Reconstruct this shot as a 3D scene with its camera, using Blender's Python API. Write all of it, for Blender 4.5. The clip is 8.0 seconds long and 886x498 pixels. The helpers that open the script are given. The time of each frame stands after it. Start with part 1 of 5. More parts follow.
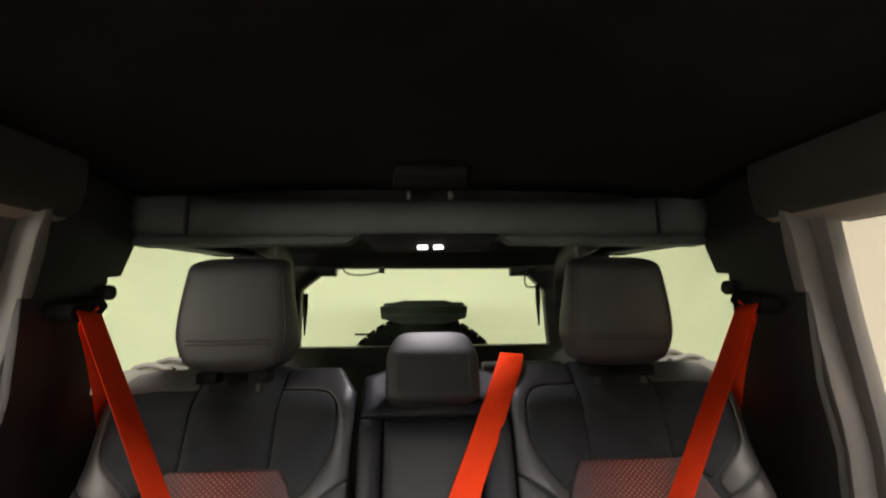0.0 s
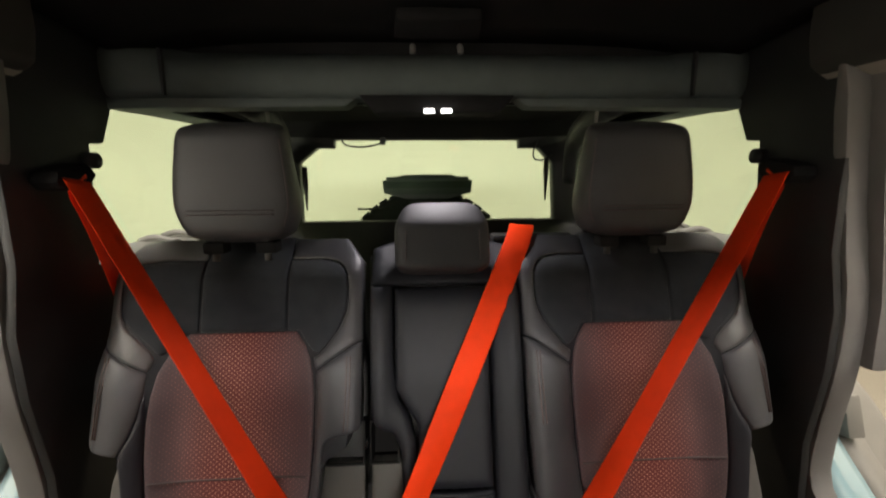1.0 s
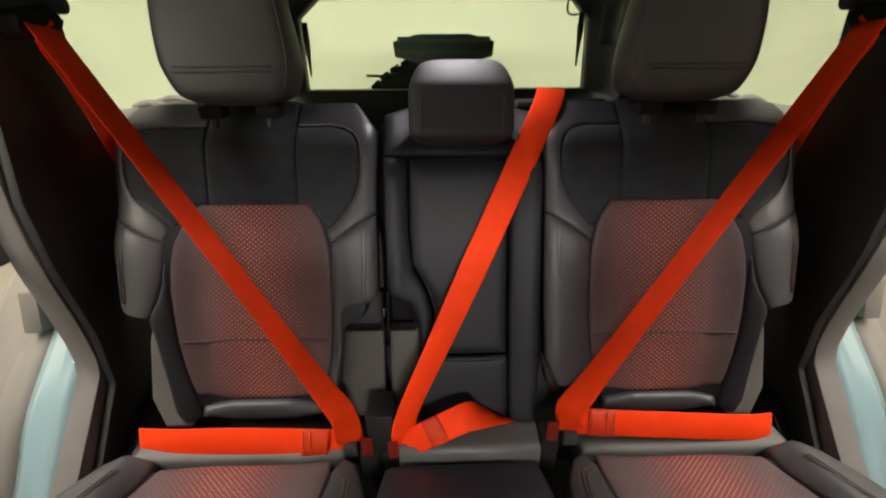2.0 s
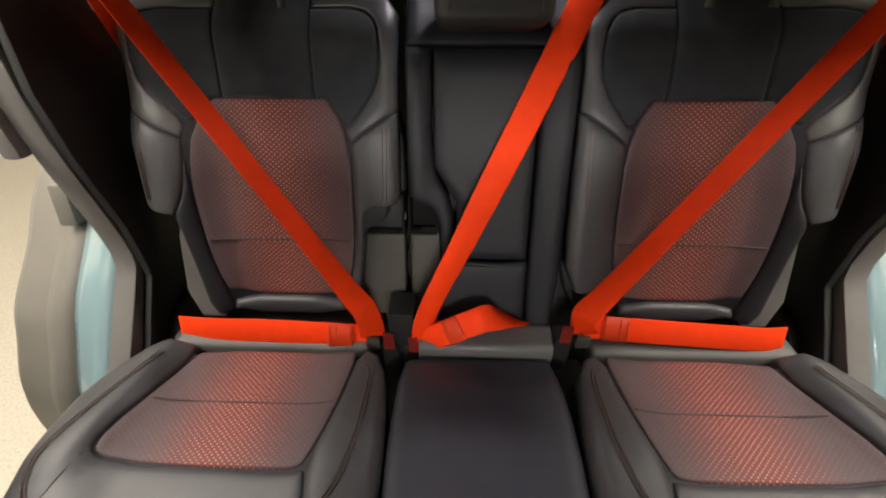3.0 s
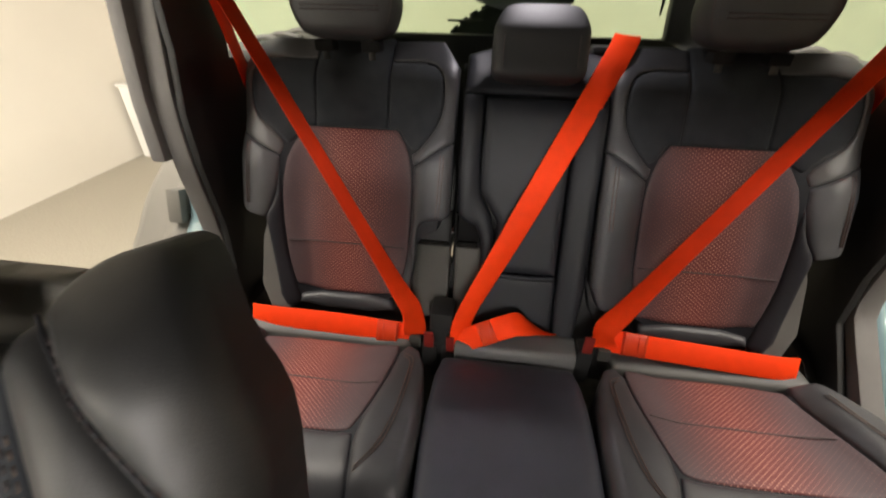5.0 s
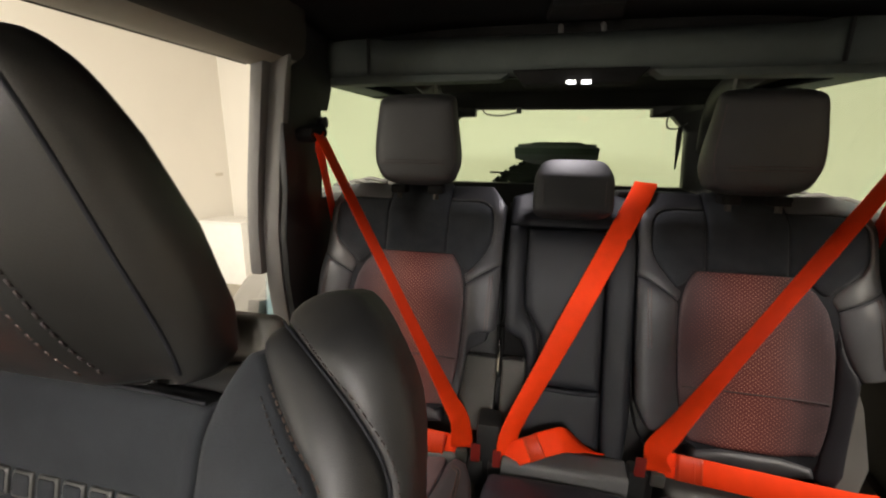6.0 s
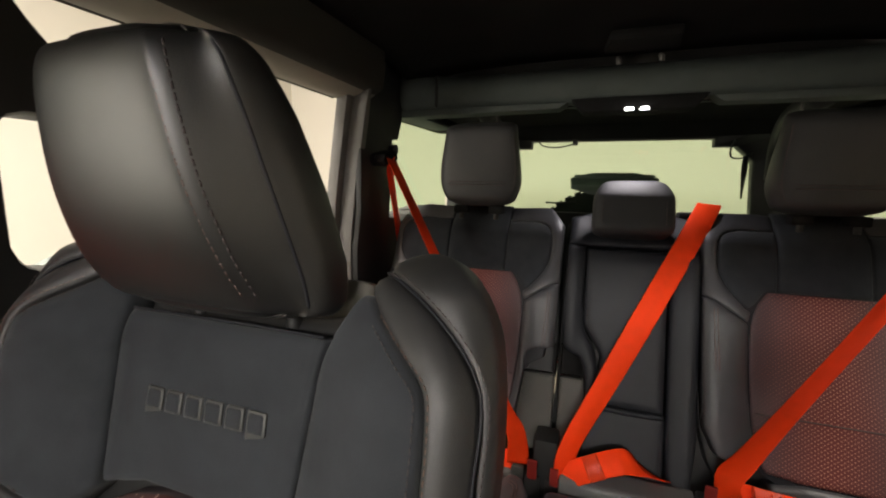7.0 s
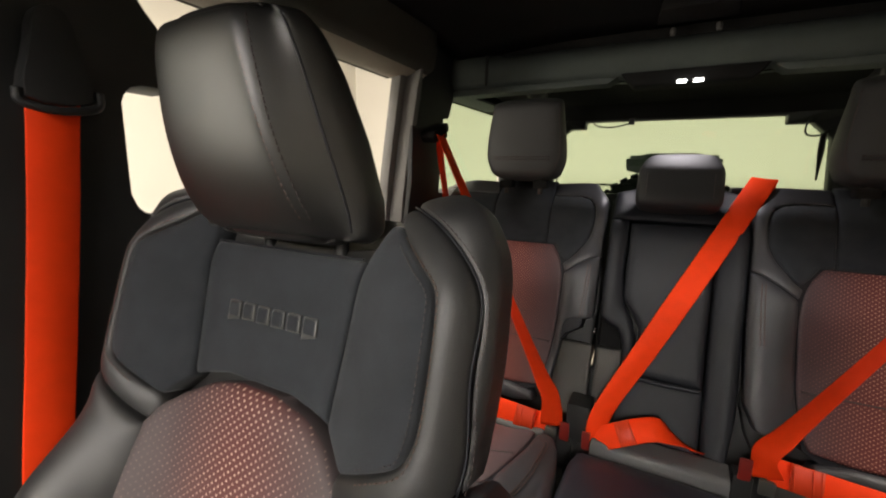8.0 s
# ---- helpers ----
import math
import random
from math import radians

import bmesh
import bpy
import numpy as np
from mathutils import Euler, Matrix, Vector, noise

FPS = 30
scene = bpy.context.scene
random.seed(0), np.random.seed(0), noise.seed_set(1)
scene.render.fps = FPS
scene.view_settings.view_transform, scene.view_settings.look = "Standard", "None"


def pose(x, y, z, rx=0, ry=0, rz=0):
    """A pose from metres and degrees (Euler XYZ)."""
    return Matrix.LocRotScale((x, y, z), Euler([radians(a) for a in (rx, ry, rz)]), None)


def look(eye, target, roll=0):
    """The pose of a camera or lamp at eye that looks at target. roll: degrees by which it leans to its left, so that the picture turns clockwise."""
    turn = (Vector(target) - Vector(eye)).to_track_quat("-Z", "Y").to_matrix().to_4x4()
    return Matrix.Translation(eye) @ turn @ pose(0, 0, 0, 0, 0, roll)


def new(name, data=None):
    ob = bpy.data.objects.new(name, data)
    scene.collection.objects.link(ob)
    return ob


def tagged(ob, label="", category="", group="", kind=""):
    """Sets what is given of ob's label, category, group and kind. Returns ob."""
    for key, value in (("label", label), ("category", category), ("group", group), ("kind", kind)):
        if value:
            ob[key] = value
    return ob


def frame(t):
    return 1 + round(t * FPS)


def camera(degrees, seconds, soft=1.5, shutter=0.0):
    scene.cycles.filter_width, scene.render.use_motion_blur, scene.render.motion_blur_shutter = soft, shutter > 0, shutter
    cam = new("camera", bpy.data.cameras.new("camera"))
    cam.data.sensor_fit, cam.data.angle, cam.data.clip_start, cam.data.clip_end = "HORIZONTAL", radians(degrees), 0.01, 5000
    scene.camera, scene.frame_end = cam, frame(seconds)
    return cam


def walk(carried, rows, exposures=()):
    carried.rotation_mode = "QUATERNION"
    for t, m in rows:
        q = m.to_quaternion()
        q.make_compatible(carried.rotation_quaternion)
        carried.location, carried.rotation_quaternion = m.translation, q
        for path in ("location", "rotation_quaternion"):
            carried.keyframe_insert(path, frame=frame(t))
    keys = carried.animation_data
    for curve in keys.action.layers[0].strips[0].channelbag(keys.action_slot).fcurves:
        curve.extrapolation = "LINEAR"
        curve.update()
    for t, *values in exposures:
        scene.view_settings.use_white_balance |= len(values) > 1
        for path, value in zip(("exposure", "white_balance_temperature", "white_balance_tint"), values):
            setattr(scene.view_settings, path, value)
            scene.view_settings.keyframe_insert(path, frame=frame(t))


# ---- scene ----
cam = camera(94.4, 8.0, soft=2.0, shutter=0.3)
PATH = [
    (0, (-0.021, 0.098, 1.645), (0.089, 2.083, 1.868), -0.5),
    (0.3, (-0.026, 0.12, 1.637), (0.094, 2.115, 1.688), -0.6),
    (0.5, (-0.032, 0.12, 1.632), (0.09, 2.115, 1.564), -0.5),
    (1, (-0.037, 0.139, 1.627), (0.07, 2.103, 1.266), -0.5),
    (1.5, (-0.041, 0.156, 1.617), (0.034, 2.045, 0.967), -0.5),
    (2, (-0.042, 0.176, 1.6), (-0.01, 1.962, 0.699), -0.4),
    (2.2, (-0.045, 0.179, 1.596), (-0.029, 1.918, 0.608), -0.3),
    (3.3, (-0.052, 0.189, 1.58), (-0.126, 1.677, 0.245), -0.4),
    (3.5, (-0.058, 0.181, 1.573), (-0.139, 1.65, 0.218), -0.3),
    (4, (-0.056, 0.163, 1.566), (-0.174, 1.596, 0.176), -0.3),
    (4.2, (-0.059, 0.161, 1.576), (-0.181, 1.566, 0.158), 0.0),
    (5.3, (-0.061, -0.007, 1.608), (-0.342, 1.774, 0.742), 0.6),
    (5.5, (-0.061, -0.033, 1.616), (-0.389, 1.796, 0.876), 0.2),
    (6, (-0.078, -0.074, 1.599), (-0.501, 1.82, 1.117), 0.7),
    (6.5, (-0.093, -0.103, 1.582), (-0.632, 1.794, 1.247), 0.9),
    (7, (-0.086, -0.138, 1.555), (-0.752, 1.724, 1.258), 0.9),
    (7.5, (-0.065, -0.158, 1.537), (-0.853, 1.654, 1.229), 1.1),
    (8, (-0.031, -0.184, 1.518), (-0.947, 1.559, 1.168), 1.2),
]
walk(cam, [(t, look(eye, target, roll)) for t, eye, target, roll in PATH], [(0, 0.0), (5.3, 0.0), (6.0, -0.08), (7.0, -0.22), (8, -0.17)])

from mathutils import geometry, noise

# ---- world, lights ----
world = bpy.data.worlds.new("room_world")
scene.world = world
world.use_nodes = True
world.node_tree.nodes["Background"].inputs[0].default_value = (0.9, 0.85, 0.75, 1)
world.node_tree.nodes["Background"].inputs[1].default_value = 0.0
scene.view_settings.exposure = 0.0


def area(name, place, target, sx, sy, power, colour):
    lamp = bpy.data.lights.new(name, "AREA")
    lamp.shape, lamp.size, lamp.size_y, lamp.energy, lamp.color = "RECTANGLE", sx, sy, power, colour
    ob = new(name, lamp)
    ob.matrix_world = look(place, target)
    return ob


WARM = (1.0, 0.92, 0.82)
for lx in (-2.3, 2.3):
    area("ceiling_light", (lx * 0.7, 0.3, 3.12), (lx * 0.7, 0.3, 0), 0.4, 2.2, 122, WARM)
# Unseen fill lamp, added so the front headrest catches a sheen.
area("side_fill_light", (-3.6, -2.2, 1.35), (-0.4, 0.05, 1.5), 1.3, 1.8, 98, (1.0, 0.95, 0.84))
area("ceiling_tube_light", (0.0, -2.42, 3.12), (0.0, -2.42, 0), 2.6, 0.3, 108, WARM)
# Two unseen fill lamps ahead of the car, added to brighten the rear seats.
area("front_fill_light", (0.0, -4.0, 2.92), (0.0, 0.7, 1.2), 3.2, 0.3, 310, (1.0, 0.94, 0.90))
area("low_front_fill", (0.0, -4.6, 1.6), (0.0, 0.7, 1.3), 0.6, 0.4, 22, (1.0, 0.95, 0.93))
for lx in (-0.021, 0.021):
    lamp = bpy.data.lights.new("dome_led", "SPOT")
    lamp.energy, lamp.spot_size, lamp.spot_blend, lamp.shadow_soft_size, lamp.color = 2.2, radians(120), 0.9, 0.01, (1.0, 0.93, 0.97)
    new("dome_led", lamp).matrix_world = look((lx, 0.945, 1.735), (lx * 0.5, 0.72, 1.0))


# ---- materials ----
def material(name, colour, rough=0.5, metal=0.0, spec=0.5, grain=0.0, grain_scale=400.0, vary=0.12, vary_scale=14.0, coat=0.0, cells=0.0, cell_scale=900.0, sheen=0.0):
    m = bpy.data.materials.new(name)
    m.use_nodes = True
    nt = m.node_tree
    b = nt.nodes["Principled BSDF"]
    b.inputs["Roughness"].default_value, b.inputs["Metallic"].default_value = rough, metal
    b.inputs["Specular IOR Level"].default_value = spec
    b.inputs["Coat Weight"].default_value = coat
    b.inputs["Sheen Weight"].default_value = sheen
    co = nt.nodes.new("ShaderNodeTexCoord")
    big = nt.nodes.new("ShaderNodeTexNoise")
    big.inputs["Scale"].default_value, big.inputs["Detail"].default_value = vary_scale, 5
    nt.links.new(co.outputs["Object"], big.inputs["Vector"])
    ramp = nt.nodes.new("ShaderNodeMapRange")
    ramp.inputs[1].default_value, ramp.inputs[2].default_value = 0.25, 0.75
    ramp.inputs[3].default_value, ramp.inputs[4].default_value = 1 - vary, 1 + vary
    nt.links.new(big.outputs[0], ramp.inputs[0])
    mul = nt.nodes.new("ShaderNodeVectorMath")
    mul.operation = "SCALE"
    mul.inputs[0].default_value = colour
    nt.links.new(ramp.outputs[0], mul.inputs["Scale"])
    nt.links.new(mul.outputs[0], b.inputs["Base Color"])
    rr = nt.nodes.new("ShaderNodeMapRange")
    rr.inputs[3].default_value, rr.inputs[4].default_value = max(0.02, rough - 0.07), min(1, rough + 0.07)
    nt.links.new(big.outputs[0], rr.inputs[0])
    nt.links.new(rr.outputs[0], b.inputs["Roughness"])
    if grain or cells:
        bump = nt.nodes.new("ShaderNodeBump")
        bump.inputs["Strength"].default_value, bump.inputs["Distance"].default_value = max(grain, cells), 0.001
        if cells:
            fine = nt.nodes.new("ShaderNodeTexVoronoi")
            fine.inputs["Scale"].default_value = cell_scale
        else:
            fine = nt.nodes.new("ShaderNodeTexNoise")
            fine.inputs["Scale"].default_value, fine.inputs["Detail"].default_value = grain_scale, 4
        nt.links.new(co.outputs["Object"], fine.inputs["Vector"])
        nt.links.new(fine.outputs[0], bump.inputs["Height"])
        nt.links.new(bump.outputs[0], b.inputs["Normal"])
    return m


def perforated(name, base, glow, dot, pitch_u, pitch_v, radius):
    """Perforated cloth: rows of small holes that show a coloured layer, strongest along the middle."""
    m = material(name, base, rough=0.62, spec=0.35, grain=0.25, grain_scale=700)
    nt = m.node_tree
    b = nt.nodes["Principled BSDF"]
    mul = [l.from_node for l in nt.links if l.to_socket == b.inputs["Base Color"]][0]

    def math_node(op, a, c=None):
        n = nt.nodes.new("ShaderNodeMath")
        n.operation = op
        for k, q in enumerate((a, c)):
            if q is None:
                continue
            if isinstance(q, (int, float)):
                n.inputs[k].default_value = q
            else:
                nt.links.new(q, n.inputs[k])
        return n.outputs[0]

    uv = nt.nodes.new("ShaderNodeUVMap")
    uv.uv_map = "plan"
    sep = nt.nodes.new("ShaderNodeSeparateXYZ")
    nt.links.new(uv.outputs[0], sep.inputs[0])
    u, v = math_node("DIVIDE", sep.outputs[0], pitch_u), math_node("DIVIDE", sep.outputs[1], pitch_v)
    p, q = math_node("ADD", u, v), math_node("SUBTRACT", u, v)
    fp = math_node("SUBTRACT", math_node("FRACT", p), 0.5)
    fq = math_node("SUBTRACT", math_node("FRACT", q), 0.5)
    r2 = math_node("ADD", math_node("MULTIPLY", fp, fp), math_node("MULTIPLY", fq, fq))
    off = math_node("ABSOLUTE", math_node("SUBTRACT", sep.outputs[0], 0.352))
    fade = nt.nodes.new("ShaderNodeMapRange")
    fade.interpolation_type = "SMOOTHSTEP"
    fade.inputs[1].default_value, fade.inputs[2].default_value = 0.135, 0.0
    nt.links.new(off, fade.inputs[0])
    size = math_node("MULTIPLY", math_node("ADD", math_node("MULTIPLY", fade.outputs[0], 0.4), 0.6), radius)
    hole = math_node("LESS_THAN", r2, math_node("MULTIPLY", size, size))
    mix1 = nt.nodes.new("ShaderNodeMix")
    mix1.data_type = "RGBA"
    mix1.inputs["B"].default_value = (*glow, 1)
    nt.links.new(fade.outputs[0], mix1.inputs["Factor"])
    nt.links.new(mul.outputs[0], mix1.inputs["A"])
    mix2 = nt.nodes.new("ShaderNodeMix")
    mix2.data_type = "RGBA"
    mix2.inputs["B"].default_value = (*dot, 1)
    nt.links.new(math_node("MULTIPLY", hole, math_node("ADD", math_node("MULTIPLY", fade.outputs[0], 0.8), 0.2)), mix2.inputs["Factor"])
    nt.links.new(mix1.outputs["Result"], mix2.inputs["A"])
    nt.links.new(mix2.outputs["Result"], b.inputs["Base Color"])
    return m


DULL = material("matt_black_leather", (0.0145, 0.0155, 0.0195), rough=0.52, spec=0.28, cells=0.18, cell_scale=1100, vary=0.15)
LEATHER = material("black_leather", (0.036, 0.038, 0.052), rough=0.46, spec=0.5, cells=0.18, cell_scale=1100, vary=0.15)
# Paler copy of the dark upholstery; door light on the shoulders is in its colour.
VINYL = material("lit_charcoal_vinyl", (0.098, 0.0965, 0.097), rough=0.44, spec=0.5, cells=0.15, cell_scale=1000, vary=0.12)
# Tone of the lower bolster, darker and bluer than the bolster above it.
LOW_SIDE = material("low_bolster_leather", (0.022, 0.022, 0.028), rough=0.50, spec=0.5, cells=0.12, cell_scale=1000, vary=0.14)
# Outer bolsters: same leather, lightened in colour where the door light falls.
SIDE = material("lit_side_leather", (0.084, 0.084, 0.090), rough=0.46, spec=0.5, cells=0.15, cell_scale=1000, vary=0.12)
STRIPV = material("grey_strip_vinyl", (0.096, 0.094, 0.090), rough=0.55, spec=0.4, cells=0.12, cell_scale=900, vary=0.15)
SHELL = material("grey_back_cover", (0.20, 0.19, 0.168), rough=0.55, spec=0.4, grain=0.2, grain_scale=500, vary=0.12)
PLATE = material("switch_plate", (0.56, 0.51, 0.42), rough=0.5, vary=0.04)
HEADC = material("middle_headrest_leather", (0.023, 0.023, 0.025), rough=0.62, spec=0.5, cells=0.12, cell_scale=1000, vary=0.14)
# Same leather again, lightened for surfaces that face the windows; the light is in its colour.
CUSH = material("lit_seat_leather", (0.048, 0.048, 0.053), rough=0.44, spec=0.5, cells=0.15, cell_scale=1000, vary=0.14)
FRONT_HEAD = material("front_headrest_leather", (0.0125, 0.0120, 0.0110), rough=0.43, spec=1.0, cells=0.06, cell_scale=1000, vary=0.14)
FRONT = material("front_seat_leather", (0.0115, 0.0113, 0.0113), rough=0.48, spec=0.75, cells=0.07, cell_scale=1000, vary=0.14)
BOLSTER = material("front_bolster_leather", (0.017, 0.0168, 0.0170), rough=0.56, spec=0.8, cells=0.07, cell_scale=1000, vary=0.14)
HEAD = material("headrest_leather", (0.043, 0.042, 0.042), rough=0.52, spec=0.4, cells=0.15, cell_scale=1000, vary=0.12)
RAIL = material("roof_rail_cloth", (0.046, 0.045, 0.040), rough=0.85, spec=0.2, grain=0.25, grain_scale=500, vary=0.12)
HINGE = material("dark_grey_plastic", (0.075, 0.072, 0.064), rough=0.6, spec=0.4, grain=0.25, grain_scale=600, vary=0.15)
SUEDE = material("dark_suede", (0.0325, 0.0355, 0.0405), rough=0.88, spec=0.10, grain=0.35, grain_scale=900, vary=0.2, vary_scale=30, sheen=0.12)
PAD = perforated("perforated_cloth", (0.082, 0.056, 0.061), (0.165, 0.043, 0.039), (0.58, 0.28, 0.20), 0.0096, 0.0080, 0.19)
FRONT_PAD = perforated("front_perforated_cloth", (0.090, 0.072, 0.074), (0.120, 0.044, 0.042), (0.60, 0.42, 0.34), 0.0098, 0.0086, 0.19)
BELT = material("orange_webbing", (0.95, 0.052, 0.004), rough=0.68, spec=0.2, grain=0.3, grain_scale=1500, vary=0.06, vary_scale=40)
nodes = BELT.node_tree.nodes
nodes["Bump"].inputs["Distance"].default_value = 0.0006
BELT_TAG = material("orange_label", (0.66, 0.045, 0.006), rough=0.4, vary=0.08)
BUCKLE = material("red_button_plastic", (0.20, 0.018, 0.014), rough=0.35, vary=0.1)
BLACK = material("black_trim_plastic", (0.018, 0.018, 0.018), rough=0.55, spec=0.4, grain=0.2, grain_scale=600, vary=0.2)
LINER = material("black_headliner", (0.0145, 0.014, 0.0137), rough=0.95, spec=0.1, grain=0.5, grain_scale=800, vary=0.25, vary_scale=9)
BAR = material("grey_bar_trim", (0.078, 0.090, 0.083), rough=0.75, spec=0.3, grain=0.4, grain_scale=500, vary=0.15)
TRIM = material("grey_pillar_plastic", (0.135, 0.128, 0.120), rough=0.6, spec=0.4, grain=0.3, grain_scale=500, vary=0.1)
SEAL = material("rubber_seal", (0.060, 0.058, 0.052), rough=0.6, spec=0.4, grain=0.2, grain_scale=400, vary=0.2)
STRIP = material("taupe_weatherstrip", (0.29, 0.268, 0.232), rough=0.65, spec=0.3, grain=0.2, grain_scale=300, vary=0.12)
PAINT = material("light_blue_paint", (0.22, 0.325, 0.35), rough=0.22, spec=0.5, vary=0.03, coat=0.6)
FLARE = material("grey_flare_plastic", (0.17, 0.16, 0.14), rough=0.6, spec=0.4, grain=0.35, grain_scale=350, vary=0.12)
RUBBER = material("tyre_rubber", (0.020, 0.020, 0.020), rough=0.8, spec=0.3, grain=0.3, grain_scale=200, vary=0.2)
CHROME = material("satin_chrome", (0.6, 0.6, 0.6), rough=0.25, metal=1.0, vary=0.05)
THREAD = material("tan_thread", (0.13, 0.085, 0.065), rough=0.7, vary=0.15)
PIPE = material("brown_piping", (0.095, 0.060, 0.050), rough=0.6, vary=0.2)
DARK_THREAD = material("dark_thread", (0.06, 0.045, 0.045), rough=0.7, vary=0.15)
EMBOSS = material("pale_emboss", (0.065, 0.065, 0.062), rough=0.42, vary=0.1)
WALL = material("white_wall_paint", (0.74, 0.705, 0.63), rough=0.8, spec=0.3, grain=0.15, grain_scale=60, vary=0.03, vary_scale=1.3)
FLOOR = material("speckled_floor", (0.38, 0.352, 0.29), rough=0.6, spec=0.35, grain=0.35, grain_scale=160, vary=0.2, vary_scale=95)
WHITE = material("white_board", (0.82, 0.80, 0.76), rough=0.5, vary=0.03)
CARPET = material("grey_carpet", (0.07, 0.068, 0.064), rough=0.95, spec=0.1, grain=0.7, grain_scale=500, vary=0.25, vary_scale=60)
LENS = bpy.data.materials.new("lamp_lens")
LENS.use_nodes = True
LENS.node_tree.nodes["Principled BSDF"].inputs["Emission Color"].default_value = (1.0, 0.97, 0.95, 1)
LENS.node_tree.nodes["Principled BSDF"].inputs["Emission Strength"].default_value = 6.0


def tinted(name, tint):
    m = bpy.data.materials.new(name)
    m.use_nodes = True
    nt = m.node_tree
    nt.nodes.remove(nt.nodes["Principled BSDF"])
    out = nt.nodes["Material Output"]
    clear, gloss, mix = (nt.nodes.new(k) for k in ("ShaderNodeBsdfTransparent", "ShaderNodeBsdfGlossy", "ShaderNodeMixShader"))
    clear.inputs[0].default_value = (*tint, 1)
    gloss.inputs["Roughness"].default_value = 0.02
    mix.inputs[0].default_value = 0.04
    nt.links.new(clear.outputs[0], mix.inputs[1])
    nt.links.new(gloss.outputs[0], mix.inputs[2])
    nt.links.new(mix.outputs[0], out.inputs[0])
    return m


GLASS = tinted("green_tinted_glass", (0.80, 0.885, 0.775))
CLEAR = tinted("clear_front_glass", (0.90, 0.90, 0.89))

# ---- building helpers ----
BASES = {}


def thing(name, place, label, category, group="", kind=""):
    ob = new(name)
    ob.empty_display_size = 0.05
    ob.location = place
    BASES[ob.name] = Vector(place)
    return tagged(ob, label, category, group, kind)


def finish(name, bm, mat, parent=None, label="", smooth=True, normals=True):
    if normals:
        bmesh.ops.recalc_face_normals(bm, faces=bm.faces)
    me = bpy.data.meshes.new(name)
    bm.to_mesh(me)
    bm.free()
    me.materials.append(mat)
    if smooth:
        me.polygons.foreach_set("use_smooth", [True] * len(me.polygons))
    ob = new(name, me)
    if parent is not None:
        ob.parent = parent
        ob.matrix_parent_inverse = Matrix.Translation(-BASES.get(parent.name, Vector((0, 0, 0))))
    if label:
        ob["label"] = label
    return ob


part = finish


def chaikin(pts, rounds=2, closed=True):
    pts = [np.array(p, float) for p in pts]
    for _ in range(rounds):
        out = []
        n = len(pts)
        for i in range(n if closed else n - 1):
            a, b = pts[i], pts[(i + 1) % n]
            out += [a * 0.75 + b * 0.25, a * 0.25 + b * 0.75]
        if not closed:
            out = [pts[0]] + out + [pts[-1]]
        pts = out
    return pts


def resample(pts, step, closed=True):
    pts = [np.array(p, float) for p in pts]
    if closed:
        pts = pts + [pts[0]]
    seg = [np.linalg.norm(b - a) for a, b in zip(pts, pts[1:])]
    total = sum(seg)
    n = max(8 if closed else 2, int(round(total / step)))
    marks = [total * i / n for i in range(n if closed else n + 1)]
    out, k, run = [], 0, 0.0
    for m in marks:
        while k < len(seg) - 1 and run + seg[k] < m:
            run += seg[k]
            k += 1
        f = (m - run) / max(seg[k], 1e-9)
        out.append(pts[k] + (pts[k + 1] - pts[k]) * min(max(f, 0), 1))
    return out


def edge_distance(p, ring):
    a = np.array(ring)
    b = np.roll(a, -1, axis=0)
    d = b - a
    best = np.full(len(p), 9.0)
    for q, e in zip(a, d):
        t = np.clip(((p - q) @ e) / max(e @ e, 1e-12), 0, 1)
        best = np.minimum(best, np.linalg.norm(p - (q + t[:, None] * e), axis=1))
    return best


def inside(p, ring):
    a = np.array(ring)
    b = np.roll(a, -1, axis=0)
    hit = np.zeros(len(p), bool)
    for (x0, y0), (x1, y1) in zip(a, b):
        if y0 == y1:
            continue
        c = ((y0 > p[:, 1]) != (y1 > p[:, 1])) & (p[:, 0] < (x1 - x0) * (p[:, 1] - y0) / (y1 - y0) + x0)
        hit ^= c
    return hit


